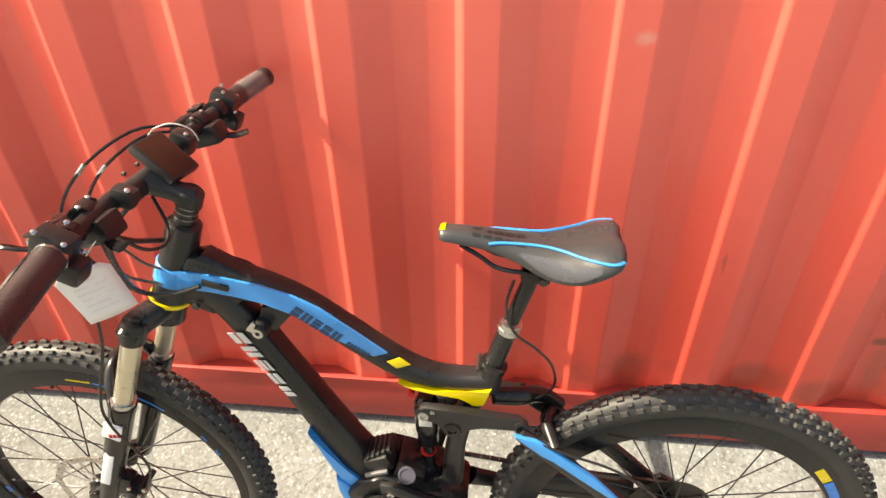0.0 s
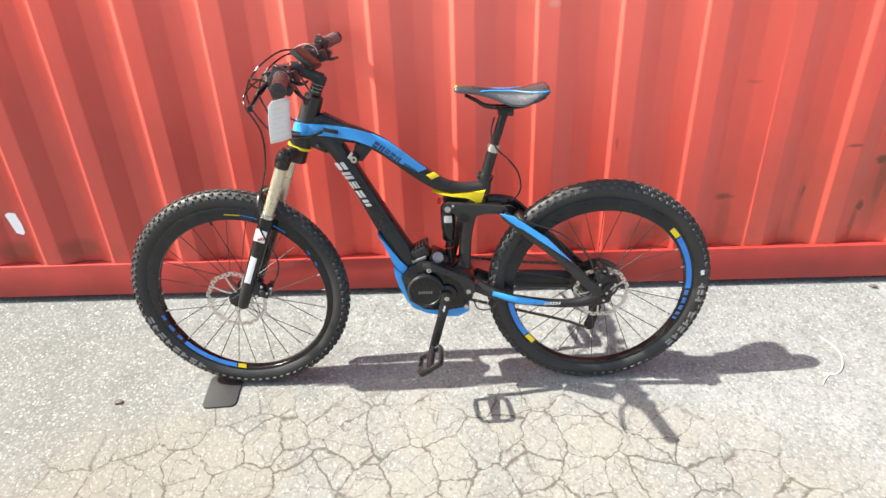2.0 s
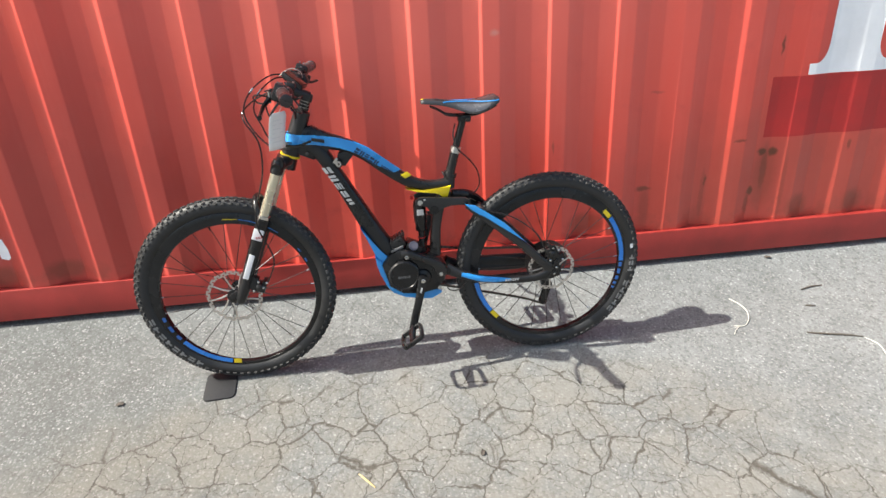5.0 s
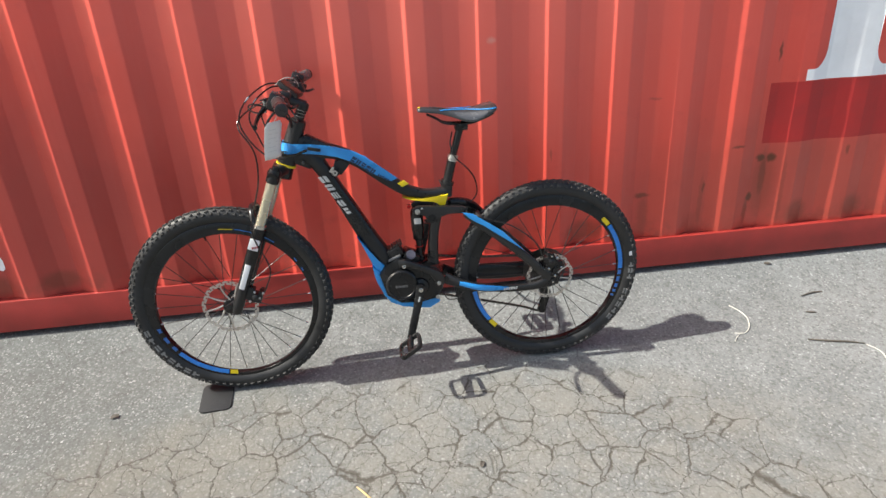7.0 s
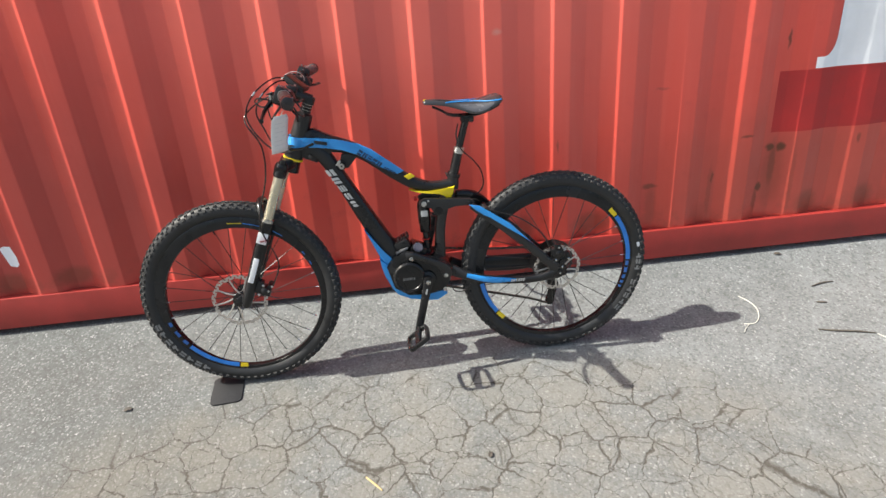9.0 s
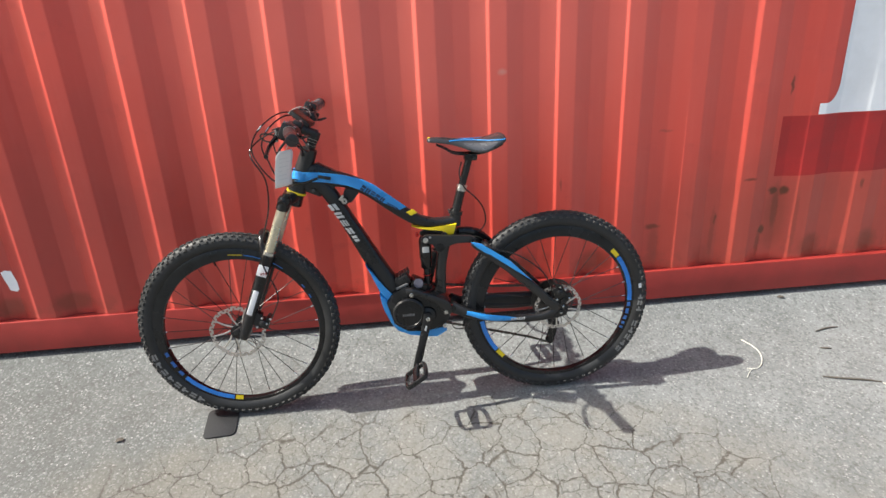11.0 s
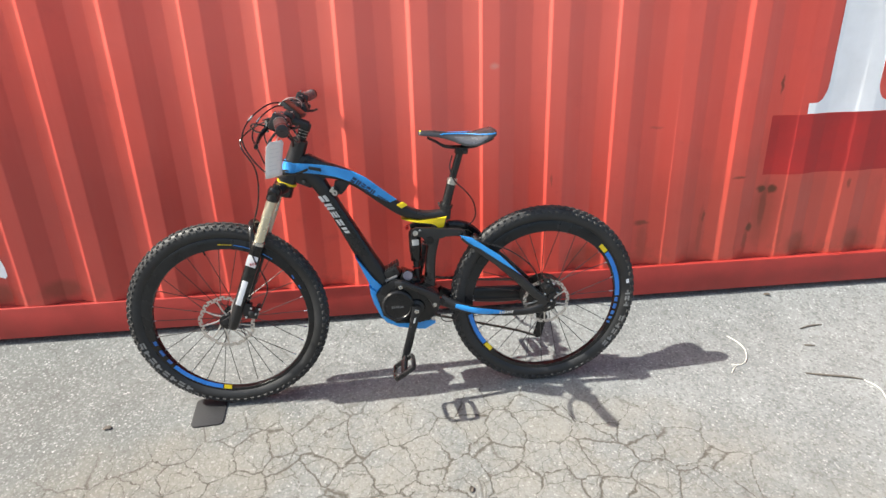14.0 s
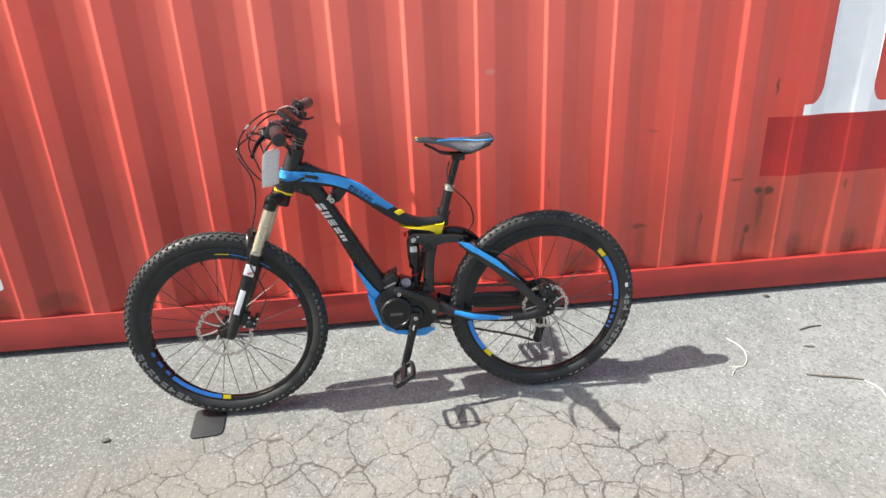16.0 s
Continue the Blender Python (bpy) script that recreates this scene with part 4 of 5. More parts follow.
    part("thumb_paddle", sweep(bmesh.new(), [(g.x + 0.020, g.y + s * 0.010, g.z - 0.026, 0.004, 0.006), (g.x + 0.045, g.y + s * 0.024, g.z - 0.030, 0.004, 0.008), (g.x + 0.066, g.y + s * 0.034, g.z - 0.024, 0.003, 0.011)], 10, (0, 1, 0.2)), SATIN, bike)
for s in (-1, 1):
    a, b = along_bar(s, 0.232, 0.10)
    d = (b - a).normalized()
    # clamp bands, reservoir lids and cable stops between the pods
    for k, r, w in ((0.040, 0.0150, 0.006), (0.090, 0.0155, 0.008), (0.118, 0.0140, 0.005)):
        part("clamp_band", lathe([(0.011, -w / 2), (r, -w / 2 + 0.001), (r, w / 2 - 0.001), (0.011, w / 2)], a + d * k, d, 14), SATIN, bike)
        part("band_screw", lathe([(0.0030, 0), (0.0030, 0.0035), (0.0010, 0.0042)], a + d * k + Vector((0.004, -0.004, r)), (0.3, -0.4, 0.85), 8), STEEL, bike)
    c = a + d * 0.052
    part("reservoir_lid", block((0.020, 0.036, 0.004), Matrix.Translation((c.x - 0.034, c.y, c.z + 0.006)) @ pose(0, 0, 0, 0, -12, 8 * s), 0.0015), BLACK, bike, "black brake reservoir lid")
    for o in (-0.013, 0.013):
        part("lid_screw", lathe([(0.0022, 0), (0.0022, 0.0020), (0.0008, 0.0024)], (c.x - 0.034, c.y + o, c.z + 0.008), (0, 0, 1), 8), STEEL, bike)
    part("hose_nut", lathe([(0.0045, 0), (0.0045, 0.012), (0.0030, 0.016)], (c.x - 0.044, c.y - s * 0.045, c.z - 0.010), (-0.25, -s, 0.05), 8), STEEL if s > 0 else SATIN, bike)
    part("cable_stop", lathe([(0.0040, 0), (0.0046, 0.004), (0.0046, 0.016), (0.0028, 0.019)], (c.x - 0.020, c.y - s * 0.075, c.z - 0.014), (-0.7, -s * 0.6, 0.1), 8), SATIN, bike)
display_m = Matrix.Translation((-0.704, 0.016, 1.082)) @ pose(0, 0, 0, 2, 41, -10)
display = part("display", block((0.078, 0.062, 0.016), display_m, 0.005), BLACK, bike, "black handlebar display")
part("screen", block((0.068, 0.052, 0.0012), display_m @ pose(0, 0, 0.0085), 0.0005), SCREEN, display, "dark glossy screen")
part("display_bracket", tube([(-0.722, 0.0, 1.062), (-0.706, 0.008, 1.082)], 0.008, 8, 1), BLACK, bike)

for y, z, size in ((-0.088, 1.070, (0.032, 0.026, 0.028)), (0.078, 1.084, (0.036, 0.032, 0.034))):
    part("bar_mount", block(size, Matrix.Translation((-0.706, y, z)) @ pose(0, 0, 0, 0, 20, 0), 0.008), BLACK, bike)
    part("mount_screw", lathe([(0.0036, 0), (0.0036, 0.003), (0.0010, 0.004)], (-0.694, y - 0.008, z + size[2] * 0.42), (0.4, -0.3, 0.85), 8), STEEL, bike)
part("inner_hose", tube([(-0.712, -0.130, 1.040), (-0.696, -0.100, 0.995), (-0.684, -0.070, 0.985), (-0.692, -0.040, 1.000), (-0.716, -0.020, 1.036)], 0.0028, 7), CABLE, bike)
part("inner_hose", tube([(-0.716, -0.100, 1.050), (-0.756, -0.070, 1.030), (-0.766, -0.030, 1.034), (-0.740, 0.010, 1.050)], 0.0028, 7), CABLE, bike)

# cables and hoses
part("shift_cable", tube([(-0.735, 0.130, 1.092), (-0.790, 0.080, 1.098), (-0.850, 0.020, 1.056), (-0.875, -0.022, 0.996), (-0.850, -0.030, 0.930), (-0.800, -0.030, 0.875), (-0.745, -0.030, 0.862)], 0.0026, 7), CABLE, bike)
part("rear_hose", tube([(-0.738, 0.120, 1.086), (-0.780, 0.085, 1.086), (-0.826, 0.035, 1.050), (-0.846, 0.0, 1.000), (-0.826, -0.020, 0.950), (-0.800, -0.030, 0.900), (-0.735, -0.031, 0.885)], 0.0026, 7), CABLE, bike)
part("front_hose", tube([(-0.750, -0.135, 1.066), (-0.815, -0.095, 1.040), (-0.872, -0.040, 1.000), (-0.868, -0.070, 0.970), (-0.832, -0.078, 0.900), (-0.836, -0.082, 0.800), (-0.872, -0.090, 0.690), (-0.880, -0.092, 0.620), (-0.845, -0.085, 0.500), (-0.880, -0.075, 0.410)], 0.0026, 7), CABLE, bike)
part("display_cable", tube([(-0.728, 0.010, 1.040), (-0.765, -0.030, 1.010), (-0.790, -0.050, 0.965), (-0.770, -0.055, 0.893), (-0.720, -0.045, 0.876), (-0.672, -0.034, 0.887)], 0.0042, 7), CABLE, bike)
part("dropper_cable", tube([(-0.738, -0.160, 1.068), (-0.785, -0.090, 1.036), (-0.792, -0.045, 0.980), (-0.760, -0.034, 0.930), (-0.730, -0.032, 0.915)], 0.0024, 7), CABLE, bike)
part("post_cable", tube([(-0.172, 0.0, 0.935), (-0.182, -0.012, 0.890), (-0.168, -0.020, 0.840), (-0.130, -0.012, 0.800), (-0.100, 0.0, 0.755), (-0.092, 0.010, 0.700), (-0.118, 0.015, 0.665), (-0.175, 0.018, 0.650)], 0.0024, 7), CABLE, bike)
part("stay_hose", tube([(-0.130, -0.062, 0.640), (-0.06, -0.066, 0.616), (0.02, -0.066, 0.585), (0.10, -0.066, 0.520), (0.135, -0.066, 0.450)], 0.0024, 7), CABLE, bike)
part("lower_hose", tube([(-0.24, -0.040, 0.345), (-0.225, -0.048, 0.318), (-0.19, -0.052, 0.318), (-0.165, -0.055, 0.345)], 0.0022, 7), CABLE, bike)
for at, toward in (((-0.850, 0.020, 1.056), (-0.012, -0.010, -0.016)), ((-0.8265, 0.035, 1.050), (-0.012, -0.010, -0.014))):
    a, b = Vector(at) - Vector(toward) * 0.5, Vector(at) + Vector(toward) * 0.5
    part("cable_ferrule", tube([a, b], 0.0036, 8, 1), STEEL, bike, "bright cable ferrule")
part("brake_hose", tube([(-0.745, -0.200, 1.050), (-0.785, -0.215, 1.062), (-0.802, -0.195, 1.052), (-0.792, -0.172, 1.034), (-0.770, -0.150, 1.030)], 0.0026, 7), CABLE, bike)
part("battery_lead", tube([(-0.722, -0.130, 1.035), (-0.712, -0.095, 1.005), (-0.706, -0.060, 0.985), (-0.712, -0.028, 0.966)], 0.0042, 7), CABLE, bike)
part("zip_tie", tube([(-0.760, 0.075, 1.094), (-0.738, 0.065, 1.110), (-0.712, 0.070, 1.116), (-0.690, 0.080, 1.104), (-0.684, 0.085, 1.084)], 0.0012, 6), WIRE, bike)

# seat post and saddle
part("post_lower", tube([(-0.2005, 0, 0.742), (-0.1775, 0, 0.826)], 0.0166, 16, 1), SATIN, bike, "black dropper post")
part("post_collar", lathe([(0.0166, 0), (0.0190, 0.001), (0.0190, 0.009), (0.0178, 0.010), (0.0190, 0.011), (0.0190, 0.022), (0.0140, 0.024)], (-0.1780, 0, 0.824), (0.27, 0, 0.963)), STEEL, bike, "silver post collar")
part("post_upper", tube([(-0.1770, 0, 0.830), (-0.1450, 0, 0.945)], 0.0128, 16, 1), SATIN, bike)
part("post_head", block((0.046, 0.036, 0.024), pose(-0.140, 0, 0.952, 0, 4, 0), 0.007), SATIN, bike)
part("head_bolt", tube([(-0.130, -0.027, 0.950), (-0.130, 0.027, 0.950)], 0.006, 10, 1), SPOKE, bike)
SEAT = [(-0.286, 0.012, 0.008, 1.021), (-0.279, 0.019, 0.014, 1.026), (-0.250, 0.0215, 0.017, 1.026), (-0.205, 0.025, 0.019, 1.022), (-0.160, 0.034, 0.026, 1.017), (-0.115, 0.051, 0.037, 1.015), (-0.070, 0.066, 0.039, 1.019), (-0.035, 0.0715, 0.032, 1.026), (-0.010, 0.066, 0.023, 1.028), (0.000, 0.052, 0.014, 1.023)]
SEAT = [(-0.286 + (x + 0.286) * 0.920, w, h, z) for x, w, h, z in SEAT]
SEAT_S = smooth(SEAT, 4)


def seat_point(x, v, off=0.0):
    for a, b in zip(SEAT_S, SEAT_S[1:]):
        if a[0] <= x <= b[0]:
            r = a + (b - a) * ((x - a[0]) / (b[0] - a[0]))
            break
    else:
        r = SEAT_S[0] if x < SEAT_S[0][0] else SEAT_S[-1]
    ang = v * 1.70
    w, h, z = r[1] + off, r[2] + off, r[3] + off
    dip = 0.005 * math.exp(-(v / 0.18) ** 2) * (1 if x > -0.22 else 0.3)
    notch = 0.020 * math.exp(-(v / 0.16) ** 2) * max(0.0, (x + 0.030) / 0.030)
    return Vector((x - notch, w * math.sin(ang), z - h * (1 - math.cos(ang)) - dip))


bm = bmesh.new()
rows = [[bm.verts.new(seat_point(r[0], -1 + 2 * j / 32)) for j in range(33)] for r in SEAT_S]
for a, b in zip(rows, rows[1:]):
    for j in range(32):
        bm.faces.new((a[j], a[j + 1], b[j + 1], b[j]))
    bm.faces.new((a[0], b[0], b[32], a[32]))
bm.faces.new(rows[0])
bm.faces.new(rows[-1])
saddle = part("saddle", bm, SADDLE, bike, "dark grey saddle with thin blue piping", 60)
for s in (-1, 1):
    line = smooth([(-0.212, 0.66), (-0.195, 0.50), (-0.167, 0.36), (-0.137, 0.28), (-0.110, 0.33), (-0.080, 0.46), (-0.060, 0.57), (-0.042, 0.68), (-0.028, 0.74)], 4)
    part("piping", tube([seat_point(x, s * v, 0.0006) for x, v in line], 0.0024, 6, 1), BLUE, saddle, "blue piping")
bm = bmesh.new()
rows = [[bm.verts.new(seat_point(x, v, 0.0012)) for v in (-0.30, -0.15, 0.0, 0.15, 0.30)] for x in (-0.2845, -0.282, -0.279, -0.2765)]
for a, b in zip(rows, rows[1:]):
    for j in range(4):
        bm.faces.new((a[j], a[j + 1], b[j + 1], b[j]))
part("nose_patch", bm, YELLOW, saddle, "yellow nose patch")
# a paler skin on each flank, the cover's sheen put into its colour
for s in (-1, 1):
    bm = bmesh.new()
    rows = []
    for i in range(13):
        x = -0.168 + 0.112 * i / 12
        wide = math.sin(math.pi * (0.04 + 0.92 * i / 12)) ** 0.7
        rows.append([bm.verts.new(seat_point(x, s * (0.66 + 0.10 * i / 12 + 0.20 * wide * k), 0.0009)) for k in (-1, -0.5, 0, 0.5, 1)])
    for a, b in zip(rows, rows[1:]):
        for j in range(4):
            bm.faces.new((a[j], a[j + 1], b[j + 1], b[j]))
    part("flank_sheen", bm, FLANK_SHEEN, saddle, "glossy saddle flank, its sheen painted paler")
bm = bmesh.new()
for i in range(5):
    x = -0.236 + 0.016 * i
    for v0, v1, xa, xb in ((-0.45, -0.30, 0, 0.012), (-0.05, 0.10, 0, 0.012), (-0.45, 0.10, 0, 0.004)):
        bm.faces.new([bm.verts.new(seat_point(px, pv, 0.0008)) for px, pv in ((x + xa, v0), (x + xb, v0), (x + xb, v1), (x + xa, v1))])
part("saddle_print", bm, BLACK, saddle)
part("tail_badge", block((0.002, 0.014, 0.010), pose(-0.036, 0.0, 1.014, 0, 40, 0), 0.0006), PAPER, saddle)
for s in (-1, 1):
    part("saddle_rail", tube([(-0.255, s * 0.008, 1.000), (-0.225, s * 0.014, 0.985), (-0.190, s * 0.020, 0.967), (-0.110, s * 0.022, 0.964), (-0.060, s * 0.024, 0.978), (-0.030, s * 0.026, 0.992)], 0.0036, 8), SATIN, saddle, "thin black saddle rail")

# shock, rocker, swingarm
part("shock_body", lathe([(0.014, 0.0), (0.020, 0.010), (0.0225, 0.020), (0.0225, 0.085), (0.020, 0.092), (0.0200, 0.118), (0.0185, 0.120), (0.0115, 0.121), (0.0115, 0.185), (0.016, 0.187), (0.016, 0.215)], (-0.3155, 0, 0.668), (0.012, 0, -1)), SATIN, bike, "black air shock")
part("shock_label", block((0.024, 0.003, 0.022), pose(-0.3145, -0.0222, 0.622), 0.001), PRINT, bike, "pale shock label")
part("shock_ring", lathe([(0.0110, 0), (0.0150, 0.0004), (0.0150, 0.0026), (0.0110, 0.003)], (-0.3143, 0, 0.522), (0, 0, -1)), REDCAP, bike, "red shock ring")
part("shock_dial", tube([(-0.341, -0.010, 0.674), (-0.341, 0.010, 0.674)], 0.0065, 10, 1), REDCAP, bike)
link = [(-0.328, 0.656), (-0.331, 0.672), (-0.312, 0.683), (-0.250, 0.677), (-0.150, 0.668), (-0.134, 0.655), (-0.144, 0.641), (-0.205, 0.649), (-0.238, 0.640), (-0.250, 0.620), (-0.268, 0.614), (-0.281, 0.624), (-0.288, 0.650)]
for s in (-1, 1):
    y0, y1 = sorted((s * 0.030, s * 0.046))
    part("rocker_link", plate(link, y0, y1, 0.004), GREY, bike, "black rocker link")
    for x, z, r, m in ((-0.314, 0.664, 0.0095, STEEL), (-0.298, 0.674, 0.0040, STEEL), (-0.264, 0.634, 0.0150, SATIN), (-0.147, 0.653, 0.0125, SATIN)):
        part("pivot_bolt", lathe([(r, 0), (r, 0.004), (r * 0.55, 0.0048), (r * 0.5, 0.002)], (x, s * 0.045, z), (0, s, 0), 16), m, bike)
    # seat stay with blue front part, chain stay likewise
    st = [(-0.148, s * 0.050, 0.643, 0.011, 0.010), (-0.110, s * 0.053, 0.613, 0.0145, 0.010), (-0.050, s * 0.057, 0.566, 0.0160, 0.010), (0.005, s * 0.061, 0.522, 0.0165, 0.010), (0.070, s * 0.066, 0.460, 0.016, 0.010), (0.120, s * 0.068, 0.409, 0.016, 0.010), (0.160, s * 0.068, 0.372, 0.020, 0.009)]
    part("seat_stay", sweep(bmesh.new(), st, 14, power=3.2), STRUT if s < 0 else BLACK, bike, "dark seat stay")
    if s < 0:
        bm = plate([(-0.158, 0.651), (-0.119, 0.642), (-0.090, 0.622), (-0.016, 0.571), (0.064, 0.489), (0.020, 0.523), (-0.013, 0.546), (-0.051, 0.573), (-0.088, 0.600), (-0.110, 0.611), (-0.133, 0.626)], 0.0, 0.010, 0.003)
        for v in bm.verts:
            v.co.y += -0.0660 - 0.085 * max(0.0, v.co.x + 0.13)
        part("stay_panel", bm, BLUE, bike, "blue seat stay panel")
    cs = [(-0.232, s * 0.040, 0.402, 0.022, 0.013), (-0.190, s * 0.050, 0.383, 0.018, 0.012), (-0.120, s * 0.058, 0.360, 0.015, 0.011), (0.000, s * 0.064, 0.344, 0.014, 0.010), (0.090, s * 0.068, 0.344, 0.014, 0.010), (0.160, s * 0.068, 0.360, 0.020, 0.009)]
    part("chain_stay", sweep(bmesh.new(), cs, 14, power=2.8), BLACK, bike, "black chain stay")
    if s < 0:
        part("stay_panel", sweep(bmesh.new(), [(-0.180, -0.0555, 0.381, 0.0105, 0.009), (-0.120, -0.0615, 0.362, 0.0120, 0.009), (-0.060, -0.0645, 0.352, 0.0115, 0.009), (0.000, -0.0662, 0.347, 0.0070, 0.0085)], 12, power=3), BLUE, bike, "blue chain stay panel")
        part("stay_print", slanted((-0.020, 0.343), (1, 0), 6, 0.009, 0.009, 0.007, -0.0766, 0.2), PRINT, bike)
    part("stay_pivot", lathe([(0.014, 0), (0.014, 0.006), (0.008, 0.007)], (-0.232, s * 0.050, 0.398), (0, s, 0), 16), SATIN, bike)
    part("rear_dropout", plate([(0.125, 0.350), (0.150, 0.335), (0.188, 0.345), (0.196, 0.375), (0.178, 0.402), (0.150, 0.420), (0.130, 0.400)], *sorted((s * 0.062, s * 0.074)), 0.004), BLACK, bike)
part("stay_bridge", tube([(-0.085, -0.052, 0.610), (-0.100, 0, 0.625), (-0.085, 0.052, 0.610)], 0.011, 10), BLACK, bike)
part("rocker_bridge", sweep(bmesh.new(), [(-0.195, 0.0, 0.676, 0.014, 0.016), (-0.150, 0.012, 0.668, 0.016, 0.018), (-0.110, 0.040, 0.648, 0.015, 0.016), (-0.070, 0.056, 0.612, 0.013, 0.012)], 12, (0, 0, 1)), SATIN, bike)
part("chain_guard", sweep(bmesh.new(), [(-0.160, 0.058, 0.368, 0.022, 0.012), (-0.085, 0.064, 0.372, 0.026, 0.013), (0.100, 0.070, 0.366, 0.024, 0.013)], 14, power=3), BLACK, bike, "black chain stay guard")
bm = block((0.044, 0.032, 0.052), pose(0.160, -0.064, 0.436, 0, -20, 0), 0.008)
block((0.034, 0.026, 0.030), pose(0.190, -0.066, 0.420, 0, -20, 0), 0.006, bm)
block((0.018, 0.020, 0.040), pose(0.172, -0.072, 0.398, 0, 25, 0), 0.004, bm)
lathe([(0.009, 0), (0.012, 0.003), (0.012, 0.014), (0.008, 0.017)], (0.158, -0.076, 0.440), (0, -1, 0), 14, bm)
tube([(0.150, -0.085, 0.470), (0.150, -0.045, 0.470)], 0.007, 8, 1, bm)
part("rear_caliper", bm, SATIN, bike, "black rear brake caliper")
for x, y, z in ((0.180, -0.080, 0.452), (0.196, -0.080, 0.414), (0.150, -0.078, 0.412), (0.172, -0.083, 0.385)):
    part("caliper_bolt", lathe([(0.0042, 0), (0.0042, 0.004), (0.0015, 0.005)], (x, y, z), (0, -1, 0.15), 10), STEEL, bike)
for x, z in ((0.166, 0.358), (0.160, 0.460)):
    part("axle_bolt", lathe([(0.012, 0), (0.012, 0.006), (0.005, 0.008)], (x, -0.073, z), (0, -1, 0), 14), SATIN, bike)
    part("bolt_head", lathe([(0.004, 0), (0.004, 0.002), (0.001, 0.003)], (x, -0.080, z), (0, -1, 0), 10), STEEL, bike)

# motor, cranks, drive
part("motor_body", plate([(-0.470, 0.440), (-0.440, 0.480), (-0.395, 0.500), (-0.330, 0.478), (-0.262, 0.455), (-0.236, 0.425), (-0.240, 0.365), (-0.270, 0.328), (-0.330, 0.316), (-0.400, 0.322), (-0.448, 0.356)], -0.058, 0.058, 0.014), SATIN, bike, "black motor housing")
part("motor_cover", lathe([(0.050, 0.0), (0.0575, 0.004), (0.0575, 0.016), (0.053, 0.021), (0.048, 0.0215), (0.046, 0.019), (0.010, 0.020)], (-0.391, -0.060, 0.403), (0, -1, 0), 40), SATIN, bike, "round black motor cover")
part("motor_print", slanted((-0.414, 0.396), (1, 0), 6, 0.0075, 0.008, 0.006, -0.0812, 0.1), DIM, bike)
part("cover_strap", sweep(bmesh.new(), [(-0.395, -0.062, 0.480, 0.015, 0.008), (-0.370, -0.065, 0.482, 0.014, 0.009), (-0.335, -0.067, 0.468, 0.013, 0.009), (-0.285, -0.067, 0.444, 0.014, 0.009), (-0.258, -0.063, 0.418, 0.020, 0.009), (-0.250, -0.060, 0.385, 0.014, 0.008)], 12, power=3), STRUT, bike, "dark grey motor strap")
part("badge", lathe([(0.0170, 0), (0.0170, 0.003), (0.0135, 0.0036), (0.0130, 0.002)], (-0.349, -0.050, 0.507), (0, -1, 0.5), 20), BADGE, bike, "round pale badge")
part("badge_mount", block((0.060, 0.075, 0.040), pose(-0.350, -0.006, 0.488, 0, 25, 0), 0.008), SATIN, bike)
bm = block((0.052, 0.060, 0.036), pose(-0.404, -0.012, 0.514, 0, -25, 0), 0.006)
for i in range(5):
    part("latch_rib", block((0.0085, 0.054 - 0.003 * i, 0.012), pose(-0.424 + 0.010 * i, -0.012, 0.524 + 0.0055 * i, 0, -28, 0), 0.0015), BLACK, bike)
part("battery_cradle", bm, BLACK, bike, "black ribbed battery latch")
part("latch_lever", block((0.048, 0.008, 0.009), pose(-0.408, -0.046, 0.499, 0, -20, 0), 0.003), DIM, bike, "pale grey latch lip")
for x, z in ((-0.378, 0.473), (-0.257, 0.396), (-0.264, 0.342)):
    part("motor_bolt", lathe([(0.0075, 0), (0.0075, 0.004), (0.004, 0.0048), (0.0035, 0.002)], (x, -0.070, z), (0, -1, 0), 12), STEEL, bike)
CRANK = Vector((-0.325, 0, 0.385))
part("crank_axle", lathe([(0.016, -0.088), (0.018, -0.070), (0.030, -0.066), (0.034, -0.058), (0.034, 0.058), (0.018, 0.070), (0.016, 0.088)], CRANK, (0, 1, 0)), SATIN, bike)
